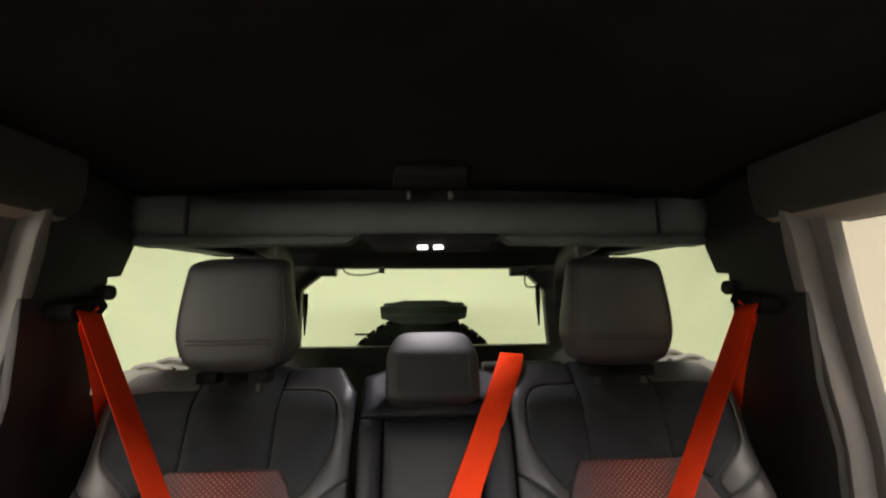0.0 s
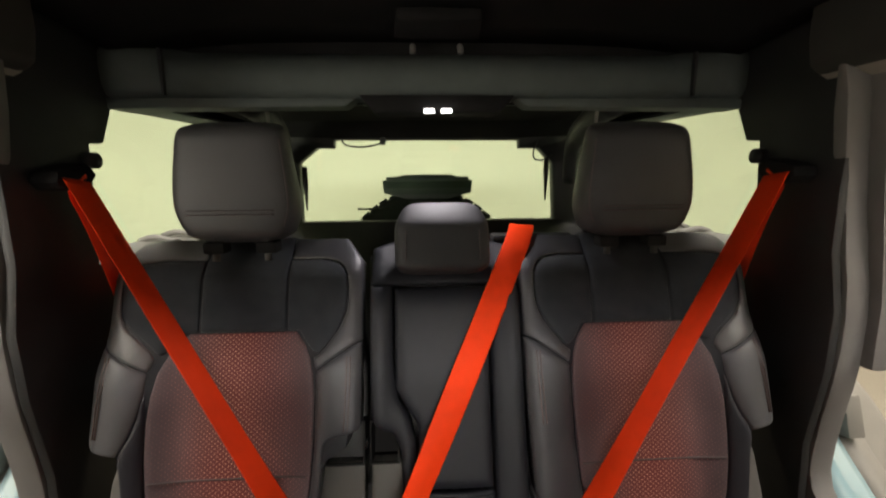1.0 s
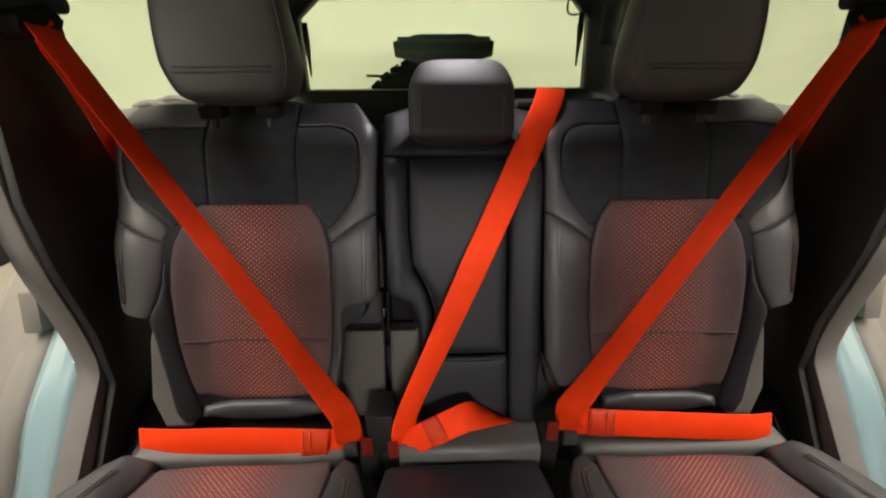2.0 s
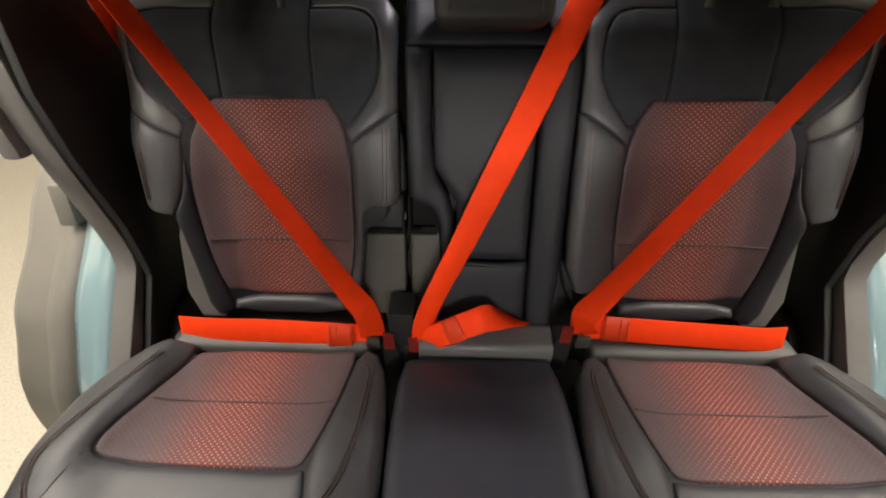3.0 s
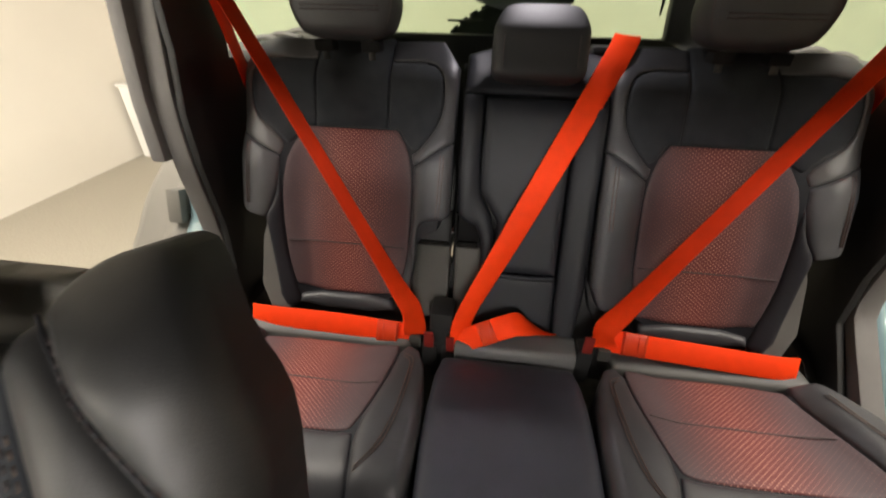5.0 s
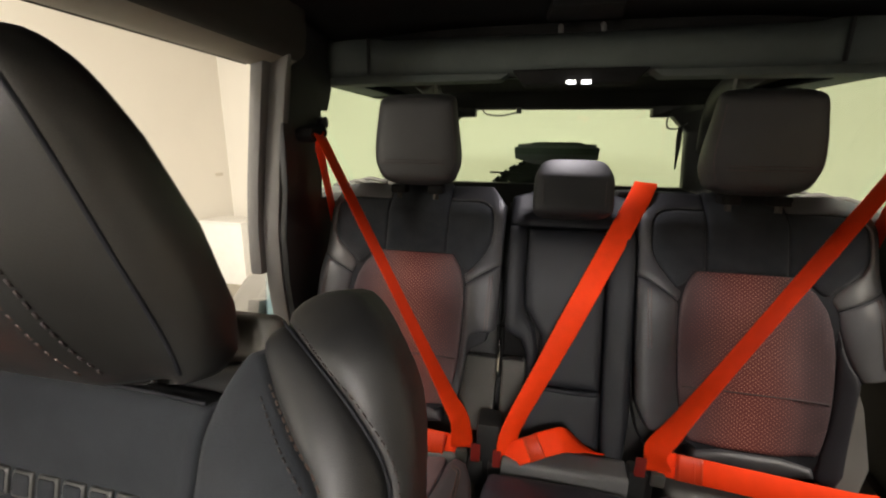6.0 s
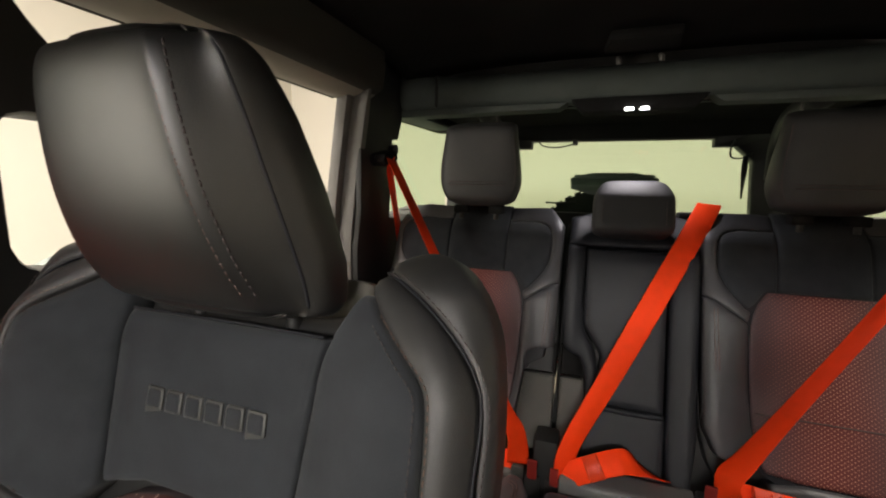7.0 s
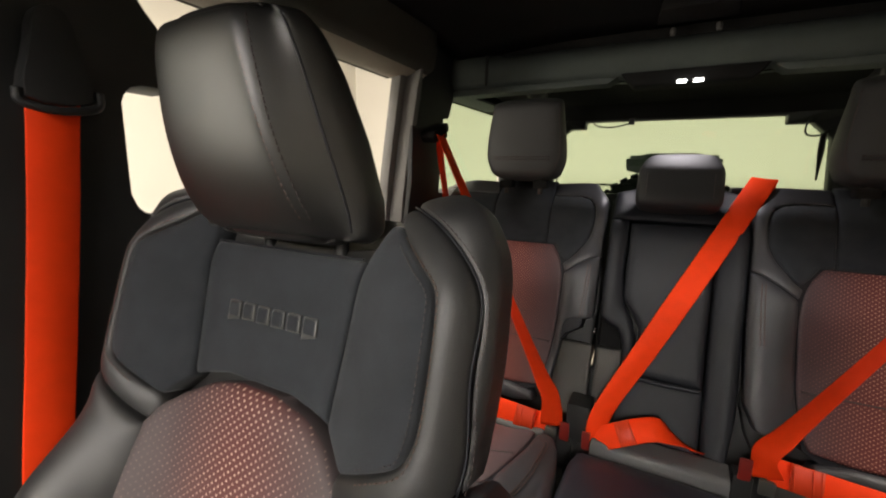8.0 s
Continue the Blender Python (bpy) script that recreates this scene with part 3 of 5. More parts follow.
def cross_bar():
    bar = thing("roof_cross_bar", (0, 0.98, 1.75), "dark grey padded cross bar under the roof", "cross bar", kind="structure")
    rings = []
    for x in np.linspace(-0.635, 0.635, 41):
        k = smooth01(0.46, 0.60, abs(x))
        top = 1.831 + 0.022 * k
        bot = 1.772 - 0.004 * smooth01(0.16, 0.12, abs(x)) if abs(x) < 0.2 else 1.772
        f = 0.985 - 0.015 * k
        rings.append([(x, f, top), (x, f - 0.004, (top + bot) / 2 + 0.015), (x, f - 0.002, bot + 0.02), (x, f + 0.008, bot + 0.004), (x, f + 0.03, bot - 0.002), (x, 1.07, bot), (x, 1.09, top + 0.01), (x, f + 0.03, top + 0.03)])
    loft("bar", rings, BAR, bar)
    for s in (-1, 1):
        slab("lip", [(0.155 * s, 1.772), (0.18 * s, 1.756), (0.62 * s, 1.752), (0.62 * s, 1.772)], "y", 0.975, 1.03, BAR, bar, "grey lower lip of the bar", bevel=0.004)
        slab("end_cap", [(0.505 * s, 1.858), (0.507 * s, 1.775), (0.512 * s, 1.775), (0.512 * s, 1.858)], "y", 0.966, 0.975, BLACK, bar, bevel=0.001)
    slab("lamp_housing", [(-0.15, 1.775), (-0.12, 1.742), (0.12, 1.742), (0.15, 1.775)], "y", 0.958, 1.03, LINER, bar, "black lamp housing", bevel=0.006)
    hooks = thing("coat_hooks", (0, 1.0, 1.86), "two small grey clips on the cross bar", "clip")
    for x in (-0.046, 0.046):
        tube("clip", [(x, 1.0, 1.872), (x, 0.985, 1.866), (x, 0.982, 1.855)], 0.006, TRIM, hooks, n=4)
    slab("roof_console", [(-0.07, 0.86), (0.07, 0.86), (0.08, 0.96), (-0.08, 0.96)], "z", 1.872, 1.893, LINER, bar, "black roof console", bevel=0.006)
    lamp = thing("dome_lamp", (0, 0.96, 1.742), "two lit white reading lamp lenses in the cross bar", "lamp")
    for x in (-0.0165, 0.0165):
        slab("lens", [(x - 0.0105, 1.741), (x + 0.0105, 1.741), (x + 0.0095, 1.7485), (x - 0.0095, 1.7485)], "y", 0.950, 0.9575, LENS, lamp, bevel=0.002)
    for s in (-1, 1):
        tube("strut", [(0.39 * s, 1.04, 1.775), (0.41 * s, 1.25, 1.76), (0.47 * s, 1.50, 1.72), (0.49 * s, 1.57, 1.60)], 0.028, BLACK, bar, n=6, sides=10)
        tube("strut_edge", [(0.355 * s, 1.06, 1.765), (0.36 * s, 1.075, 1.74), (0.372 * s, 1.09, 1.715)], 0.004, TRIM, bar, n=4)


cross_bar()


def tailgate():
    gate = thing("tailgate", (0, 1.6, 0.7), "black tailgate around the green-tinted rear window", "tailgate", kind="structure")
    inner = [(-0.452, 1.462), (0.446, 1.462), (0.449, 1.47), (0.436, 1.662), (0.386, 1.711), (0.386, 1.7135), (0.315, 1.7135), (0.314, 1.742), (-0.328, 1.744), (-0.33, 1.7165), (-0.388, 1.7165), (-0.450, 1.667), (-0.4545, 1.47)]
    ring = resample(inner, 0.006)
    c = np.array((0, 1.6))
    rings = []
    for rad, y in ((1.0, 1.645), (1.0, 1.605), (1.012, 1.596)):
        rings.append([(c[0] + (p[0] - c[0]) * rad, y, c[1] + (p[1] - c[1]) * rad) for p in ring])
    out = []
    for p in ring:
        d = np.array(p) - c
        k = min(0.60 / max(abs(d[0]), 1e-6), (0.30 if d[1] > 0 else 0.75) / max(abs(d[1]), 1e-6))
        out.append((d[0] * k, 1.590, c[1] + d[1] * k))
    rings.append(out)
    rings.append([(p[0], 1.645, p[2]) for p in out])
    bm = bmesh.new()
    vs = [[bm.verts.new(q) for q in r] for r in rings]
    n = len(ring)
    for a, b in zip(vs, vs[1:] + vs[:1]):
        for i in range(n):
            bm.faces.new((a[i], a[(i + 1) % n], b[(i + 1) % n], b[i]))
    part("frame", bm, BLACK, gate)
    g = slab("pane", [(1.712, 1.42), (1.716, 1.42), (1.654, 1.79), (1.650, 1.79)], "x", -0.50, 0.50, GLASS, gate, "green-tinted rear window", bevel=0)
    g.visible_shadow = False
    # washer hoses and stay wires at the glass
    tube("wire", [(-0.30, 1.588, 1.745), (-0.285, 1.586, 1.726), (-0.235, 1.586, 1.718), (-0.18, 1.586, 1.727), (-0.16, 1.588, 1.738)], 0.0028, BLACK, gate)
    slab("wire_clip", [(-0.17, 1.725), (-0.15, 1.725), (-0.15, 1.75), (-0.17, 1.75)], "y", 1.58, 1.592, BLACK, gate, bevel=0.002)
    tube("wire", [(0.372, 1.588, 1.735), (0.360, 1.586, 1.70), (0.366, 1.586, 1.675), (0.395, 1.586, 1.672), (0.428, 1.588, 1.69)], 0.003, BLACK, gate)
    for x, top in ((-0.432, 1.655), (0.412, 1.68)):
        loft("strap", [[(x - w, 1.60, z), (x + w, 1.60, z), (x + w, 1.604, z), (x - w, 1.604, z)] for z, w in ((top, 0.008), (top - 0.05, 0.009), (top - 0.15, 0.002))], BLACK, gate)


tailgate()


def spare_wheel():
    sp = thing("spare_wheel", (-0.01, 1.84, 0.85), "black spare tyre on the tailgate behind the rear window", "spare wheel")
    cy, cz, R = 1.90, 1.215, 0.345
    rings = []
    for j in range(64):
        a = 2 * math.pi * j / 64
        prof = [(-0.10, 0.20), (-0.125, 0.26), (-0.12, 0.315), (-0.10, R - 0.006), (-0.06, R), (0.06, R), (0.10, R - 0.006), (0.12, 0.315), (0.125, 0.26), (0.10, 0.20)]
        rings.append([(-0.012 + r * math.sin(a), cy + o, cz + r * math.cos(a)) for o, r in prof])
    rings.append(rings[0])
    loft("tyre", rings, RUBBER, sp, cap=False)
    for j in range(48):
        a = 2 * math.pi * j / 48
        if math.cos(a) < 0.45:
            continue
        c = Vector((-0.012 + (R + 0.003) * math.sin(a), cy - 0.075, cz + (R + 0.003) * math.cos(a)))
        t = Vector((math.cos(a), 0, -math.sin(a)))
        n = Vector((math.sin(a), 0, math.cos(a)))
        f = Vector((0, 1, 0))
        rings = [[c + t * u + f * v + n * h for u, v in ((-0.014, -0.045), (0.014, -0.045), (0.012, 0.05), (-0.012, 0.05))] for h in (-0.006, 0.006)]
        loft("tread_block", rings, RUBBER, sp)
    disc = [[(-0.012 + r * math.sin(2 * math.pi * j / 40), y, cz + r * math.cos(2 * math.pi * j / 40)) for j in range(40)] for r, y in ((0.215, 1.83), (0.21, 1.80), (0.12, 1.79), (0.11, 2.0))]
    loft("rim", disc, BLACK, sp)
    bl = thing("brake_lamp", (-0.01, 1.76, 1.54), "black high brake lamp housing above the spare tyre", "brake lamp")
    bm = bmesh.new()
    prism(bm, chaikin([(-0.178, 1.624), (-0.168, 1.535), (0.152, 1.535), (0.162, 1.624)], 1), "y", 1.69, 1.79)
    part("housing", bm, BAR, bl)
    slab("stem", [(-0.06, 1.40), (0.05, 1.40), (0.07, 1.536), (-0.08, 1.536)], "y", 1.72, 1.78, BLACK, bl)
    slab("lens", [(-0.16, 1.60), (0.145, 1.60), (0.145, 1.6165), (-0.16, 1.6165)], "y", 1.684, 1.69, BAR, bl, "dark grey lens strip", bevel=0.002)
    tube("wire", [(-0.275, 1.72, 1.497), (-0.22, 1.73, 1.496), (-0.15, 1.75, 1.50)], 0.004, BLACK, bl)


spare_wheel()


def rear_door(s):
    """The rear door, hinged at the middle pillar and swung open."""
    d = thing("rear_door", (0.76 * s, 0.15, 0.62), "open rear car door with a black inner panel", "car door", group="open rear doors")
    turn = radians(52)
    ux, uy = math.sin(turn) * s, math.cos(turn)
    nx, ny = math.cos(turn) * s, -math.sin(turn)

    def at(l, w, z):
        return (0.79 * s + ux * l + nx * w, 0.15 + uy * l + ny * w, z)

    def plate(name, outline, w0, w1, mat, label=""):
        rings = [[at(l, w, z) for l, z in outline] for w in (w0, w1)]
        bm = bmesh.new()
        vs = [[bm.verts.new(q) for q in r] for r in rings]
        n = len(outline)
        for i in range(n):
            bm.faces.new((vs[0][i], vs[0][(i + 1) % n], vs[1][(i + 1) % n], vs[1][i]))
        bm.faces.new(vs[0])
        bm.faces.new(vs[1])
        return part(name, bm, mat, d, label, smooth=False)

    plate("inner_panel", [(0.0, 0.66), (0.50, 0.66), (0.68, 0.80), (0.78, 1.0), (0.80, 1.40), (0.0, 1.42)], -0.05, 0.0, BLACK)
    plate("outer_skin", [(0.0, 0.64), (0.52, 0.64), (0.70, 0.78), (0.80, 1.0), (0.82, 1.385), (0.0, 1.40)], 0.002, 0.05, PAINT, "light blue outer skin")
    plate("armrest", [(0.10, 1.08), (0.60, 1.08), (0.58, 1.14), (0.12, 1.14)], -0.10, -0.052, VINYL)


rear_door(-1)
rear_door(1)

# ---- rear seats ----
LEAN_BACK = radians(18.8)
BO = Vector((0, 0.735, 1.096))
BUP = Vector((0, math.sin(LEAN_BACK), math.cos(LEAN_BACK)))
BN = Vector((0, -math.cos(LEAN_BACK), math.sin(LEAN_BACK)))


def back3(s):
    def f(u, v, w):
        p = BO + BUP * v + BN * w
        return (u * s, p.y, p.z)
    return f


def cush3(s):
    def f(u, v, w):
        return (u * s, v, 0.955 + w)
    return f


def back_base(u, v):
    a = abs(u - 0.355)
    h = -0.014 + 0.026 * smooth01(0.08, 0.165, a) - 0.055 * smooth01(0.175, 0.26, a) ** 2
    h += 0.008 * math.exp(-((v - 0.06) / 0.10) ** 2) * (1 - smooth01(0.05, 0.14, a))
    h -= 0.014 * smooth01(0.20, 0.32, v) * smooth01(0.08, 0.165, a) + 0.040 * smooth01(0.37, 0.46, v)
    h += 0.010 * smooth01(0.494, 0.535, u) * smooth01(0.30, 0.20, v) * smooth01(-0.12, 0.02, v)
    return h


def cush_base(u, v):
    a = abs(u - 0.40)
    h = 0.014 * smooth01(0.10, 0.18, a) - 0.075 * smooth01(0.215, 0.30, a) ** 2
    h += 0.014 * smooth01(0.62, 0.44, v) - 0.095 * smooth01(0.395, 0.272, v) ** 2
    h += 0.016 * smooth01(0.545 - 0.18 * (v - 0.45), 0.600 - 0.18 * (v - 0.45), u) * smooth01(0.36, 0.44, v)
    return h


def rounded_head(name, centre, up, front, half_w, half_t, height, mat, parent, taper=0.9, power=4.0, lean_top=0.0, round_w=5.0, round_t=4.0, slope=0.0):
    """A headrest cushion: stacked rounded outlines between a soft bottom and a soft top."""
    side_dir = Vector((1, 0, 0))
    rings = []
    n = 30
    for i in range(n + 1):
        k = 0.5 - 0.5 * math.cos(math.pi * (0.012 + 0.976 * i / n))
        e = abs(2 * k - 1)
        wid = half_w * (1 + (taper - 1) * k) * max(0.0, 1 - e ** round_w) ** (1 / 4.0)
        dep = half_t * (1 - 0.10 * k) * max(0.0, 1 - e ** round_t) ** (1 / 2.6)
        c = Vector(centre) + up * (k * height) + front * (lean_top * k)
        ring = []
        for j in range(44):
            a = 2 * math.pi * j / 44
            ca, sa = math.cos(a), math.sin(a)
            back = 1 - slope * max(0.0, (k - 0.62) / 0.38) ** 1.3 if sa > 0 else 1
            ring.append(c + side_dir * (wid * (1 - 0.22 * slope * smooth01(0.6, 1.0, k)) * math.copysign(abs(ca) ** (2 / power), ca)) + front * (dep * back * math.copysign(abs(sa) ** (2 / power), sa)))
        rings.append(ring)
    return loft(name, rings, mat, parent)


def outer_rear_seat(s, label):
    seat = thing("rear_seat_unit", (0.37 * s, 0.62, 0.56), label, "car seat", group="rear seat row")
    B, C = back3(s), cush3(s)
    # shell behind the upholstery
    panel("backrest_shell", [(0.14, 0.44), (0.54, 0.445), (0.57, 0.41), (0.58, 0.27), (0.59, 0.12), (0.55, 0.09), (0.555, -0.19), (0.14, -0.19)], B, BLACK, seat, puff=0.004, edge=0.01, depth=0.07, base=lambda u, v: -0.05, step=0.03)
    panel("backrest_cover", [(0.150, 0.443), (0.530, 0.445), (0.560, 0.415), (0.573, 0.33), (0.585, 0.20), (0.588, 0.122), (0.518, 0.10), (0.508, 0.0), (0.492, -0.10), (0.25, -0.10), (0.215, 0.06), (0.150, 0.10)], B, DULL, seat, puff=0.001, edge=0.006, depth=0.055, base=lambda u, v: back_base(u, v) - 0.0015, rounds=1)
    kw = dict(base=back_base, depth=0.035)
    panel("backrest_pad", [(0.440, 0.279), (0.440, 0.279), (0.258, 0.279), (0.258, 0.279), (0.2345, 0.247), (0.222, 0.195), (0.222, 0.12), (0.226, 0.02), (0.240, -0.04), (0.256, -0.068), (0.466, -0.068), (0.480, -0.02), (0.490, 0.06), (0.493, 0.16), (0.478, 0.236)], B, PAD, seat, puff=0.004, edge=0.010, rounds=1, **kw)
    panel("upper_panel", [(0.277, 0.455), (0.423, 0.455), (0.4235, 0.281), (0.2765, 0.281)], B, SUEDE, seat, puff=0.004, edge=0.010, rounds=0, label="dark suede panel", **kw)
    tip = [(0.2735, 0.407), (0.2735, 0.407), (0.2735, 0.281), (0.2735, 0.281), (0.252, 0.281), (0.252, 0.281), (0.236, 0.256), (0.236, 0.256)]
    panel("upper_panel", tip + [(0.222, 0.242), (0.210, 0.248), (0.174, 0.298), (0.167, 0.345), (0.172, 0.386), (0.196, 0.405)], B, SUEDE, seat, puff=0.003, edge=0.008, rounds=1, label="dark suede panel", **kw)
    tip = [(0.4265, 0.407), (0.4265, 0.407), (0.4265, 0.281), (0.4265, 0.281), (0.448, 0.281), (0.448, 0.281), (0.470, 0.252), (0.470, 0.252)]
    panel("upper_panel", tip + [(0.482, 0.242), (0.497, 0.262), (0.546, 0.303), (0.552, 0.345), (0.546, 0.386), (0.520, 0.405)], B, SUEDE, seat, puff=0.003, edge=0.008, rounds=1, label="dark suede panel", **kw)
    panel("inner_shoulder", [(0.142, 0.448), (0.143, 0.262), (0.143, 0.262), (0.167, 0.250), (0.2195, 0.2135), (0.2195, 0.2135), (0.225, 0.234), (0.225, 0.234), (0.209, 0.244), (0.171, 0.296), (0.1635, 0.345), (0.169, 0.389), (0.194, 0.4085), (0.274, 0.4105), (0.274, 0.4105), (0.274, 0.450), (0.274, 0.450)], B, CUSH, seat, puff=0.004, edge=0.010, rounds=1, **kw)
    foot = [(0.246, -0.075), (0.226, -0.082), (0.208, 0.03), (0.206, 0.090), (0.196, 0.106), (0.146, 0.112)] if s < 0 else [(0.238, -0.05), (0.222, -0.055), (0.150, -0.04)]
    panel("inner_bolster", [(0.143, 0.2595), (0.143, 0.2595), (0.166, 0.2475), (0.2185, 0.2105), (0.2185, 0.2105), (0.219, 0.05), *foot, (0.143, 0.13)], B, CUSH, seat, puff=0.004, edge=0.010, rounds=1, **kw)
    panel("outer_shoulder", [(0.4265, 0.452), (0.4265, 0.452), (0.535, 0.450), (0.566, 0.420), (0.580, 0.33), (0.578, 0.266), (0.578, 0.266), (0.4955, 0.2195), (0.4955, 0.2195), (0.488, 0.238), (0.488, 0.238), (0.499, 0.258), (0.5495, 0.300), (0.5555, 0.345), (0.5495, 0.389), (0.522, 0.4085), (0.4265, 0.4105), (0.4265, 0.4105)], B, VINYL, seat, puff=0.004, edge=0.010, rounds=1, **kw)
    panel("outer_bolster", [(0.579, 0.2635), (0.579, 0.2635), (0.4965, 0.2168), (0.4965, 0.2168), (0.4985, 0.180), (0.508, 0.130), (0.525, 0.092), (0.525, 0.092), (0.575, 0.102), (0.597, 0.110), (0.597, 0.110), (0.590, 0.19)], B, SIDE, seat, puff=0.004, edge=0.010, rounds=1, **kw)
    panel("lower_bolster", [(0.4965, 0.190), (0.4955, 0.165), (0.492, 0.04), (0.470, -0.07), (0.463, -0.105), (0.500, -0.108), (0.511, 0.0), (0.519, 0.06), (0.525, 0.092), (0.5065, 0.127)], B, LOW_SIDE, seat, puff=0.006, edge=0.014, rounds=1, label="leather lower bolster toned darker and bluer than the upper one", **kw)
    panel("bottom_roll", [(0.262, -0.0705), (0.460, -0.0705), (0.468, -0.108), (0.248, -0.108)], B, CUSH, seat, puff=0.012, edge=0.016, rounds=1, **kw)
    if s < 0:
        panel("hinge_cover", [(0.139, 0.056), (0.206, 0.056), (0.228, -0.11), (0.139, -0.11)], B, HINGE, seat, puff=0.003, edge=0.006, depth=0.03, rounds=0, base=lambda u, v: -0.02, label="grey plastic hinge cover")
    panel("hinge_cover", [(0.50, 0.096), (0.550, 0.096), (0.566, -0.125), (0.470, -0.125)], B, TRIM, seat, puff=0.004, edge=0.01, depth=0.05, rounds=1, label="grey plastic hinge cover", base=lambda u, v: -0.02)

    def on_back(u, v, lift=0.009):
        return Vector(B(u, v, back_base(u, v) + lift))
    for du in (0.0, 0.006):
        tube("seam", [on_back(0.551 + du, 0.246, 0.0054), on_back(0.553 + du, 0.19, 0.0054), on_back(0.558 + du, 0.12, 0.005)], 0.0010, PIPE, seat, n=5, sides=5)
        tube("seam", [on_back(0.160 + du, 0.236, 0.0054), on_back(0.161 + du, 0.18, 0.0054), on_back(0.164 + du, 0.115, 0.0054)], 0.0010, PIPE, seat, n=5, sides=5)
    tube("pad_seam", [on_back(u, 0.0445, 0.0044) for u in (0.232, 0.29, 0.35, 0.42, 0.484)], 0.0014, DARK_THREAD, seat, n=12, sides=6)
    # headrest on two posts
    h = Vector((0.353 * s, 0.884, 1.510))
    hup, hfr = Vector((0, 0.05, 1)).normalized(), Vector((0, -1, 0.05)).normalized()
    rings = []
    for i in range(33):
        k = 0.5 - 0.5 * math.cos(math.pi * (0.01 + 0.98 * i / 32))
        wid = 0.1035 - 0.012 * smooth01(0.35, 1.0, k) - 0.020 * (1 - smooth01(0.0, 0.34, k)) ** 1.4
        wid *= (1 - max(0.0, (k - 0.90) / 0.10) ** 3.0 * 0.25) * (1 - max(0.0, (0.10 - k) / 0.10) ** 2.5 * 0.4)
        yf = 0.047 * (1 - max(0.0, (k - 0.84) / 0.16) ** 2.6 * 0.85) * (1 - max(0.0, (0.12 - k) / 0.12) ** 2.2 * 0.7) - 0.006 * (2 * k - 1) ** 2
        yb = -(0.068 - 0.030 * k) * (1 - max(0.0, (k - 0.84) / 0.16) ** 2.6 * 0.6) * (1 - max(0.0, (0.10 - k) / 0.10) ** 2.0 * 0.5)
        c = h + hup * (0.207 * k)
        outline = chaikin([(-wid * 0.96, yf - 0.012), (-wid * 0.80, yf), (-wid * 0.3, yf + 0.004), (wid * 0.3, yf + 0.004), (wid * 0.80, yf), (wid * 0.96, yf - 0.012), (wid * (1 - 0.04 * k), (yf + yb) / 2), (wid * (0.93 - 0.10 * k), yb + 0.008), (wid * 0.6, yb), (-wid * 0.6, yb), (-wid * (0.93 - 0.10 * k), yb + 0.008), (-wid * (1 - 0.04 * k), (yf + yb) / 2)], 2)
        rings.append([c + Vector((a, 0, 0)) + hfr * d for a, d in outline])
    head = loft("headrest", rings, HEAD, seat)
    for v in (0.050, 0.057):
        pts = [h + hup * v + hfr * (0.0508 - 60 * x ** 4) + Vector((x, 0, 0)) for x in (-0.072, -0.045, 0.0, 0.045, 0.072)]
        tube("headrest_seam", pts, 0.0012, DARK_THREAD, head, n=4, sides=5)
    for q in (-1, 1):
        tube("side_seam", [h + hup * (0.207 * k) + hfr * (0.0395 - 0.006 * (2 * k - 1) ** 2) + Vector(((0.0925 - 0.011 * smooth01(0.35, 1.0, k) - 0.018 * (1 - smooth01(0.0, 0.34, k)) ** 1.4) * q, 0, 0)) for k in (0.14, 0.3, 0.5, 0.7, 0.84)], 0.0016, DARK_THREAD, head, n=5, sides=5)
    for dx in (-0.045, 0.045):
        p0, p1 = BO + BUP * 0.405 - BN * 0.005, BO + BUP * 0.445 + BN * 0.004
        tube("post", [(h.x + dx, p0.y, p0.z), (h.x + dx, (p0.y + p1.y) / 2, (p0.z + p1.z) / 2), (h.x + dx, p1.y, p1.z)], 0.0065, SEAL, seat, n=2)
        q = BO + BUP * 0.432 - BN * 0.003
        slab("post_sleeve", [(h.x + dx - 0.018, q.y - 0.016), (h.x + dx + 0.018, q.y - 0.016), (h.x + dx + 0.018, q.y + 0.016), (h.x + dx - 0.018, q.y + 0.016)], "z", q.z - 0.012, q.z + 0.008, LINER, seat, bevel=0.004)
    # cushion
    kc = dict(base=cush_base, depth=0.05)
    panel("cushion_shell", [(0.15, 0.64), (0.56, 0.64), (0.62, 0.45), (0.615, 0.37), (0.58, 0.33), (0.17, 0.33)], C, BLACK, seat, puff=0.003, edge=0.01, depth=0.16, base=lambda u, v: -0.035, step=0.03)
    panel("cushion_pad", [(0.512, 0.643), (0.224, 0.643), (0.222, 0.62), (0.236, 0.52), (0.258, 0.440), (0.275, 0.432), (0.36, 0.431), (0.548, 0.436), (0.568, 0.445), (0.566, 0.47), (0.545, 0.545), (0.522, 0.62)], C, PAD, seat, puff=0.004, edge=0.010, rounds=1, u_shift=-0.04, **kc)
    panel("cushion_cover", [(0.17, 0.635), (0.57, 0.64), (0.618, 0.57), (0.652, 0.42), (0.652, 0.35), (0.60, 0.315), (0.40, 0.29), (0.19, 0.295), (0.165, 0.36), (0.165, 0.50)], C, DULL, seat, puff=0.001, edge=0.006, depth=0.06, rounds=1, base=lambda u, v: cush_base(u, v) - 0.0015)
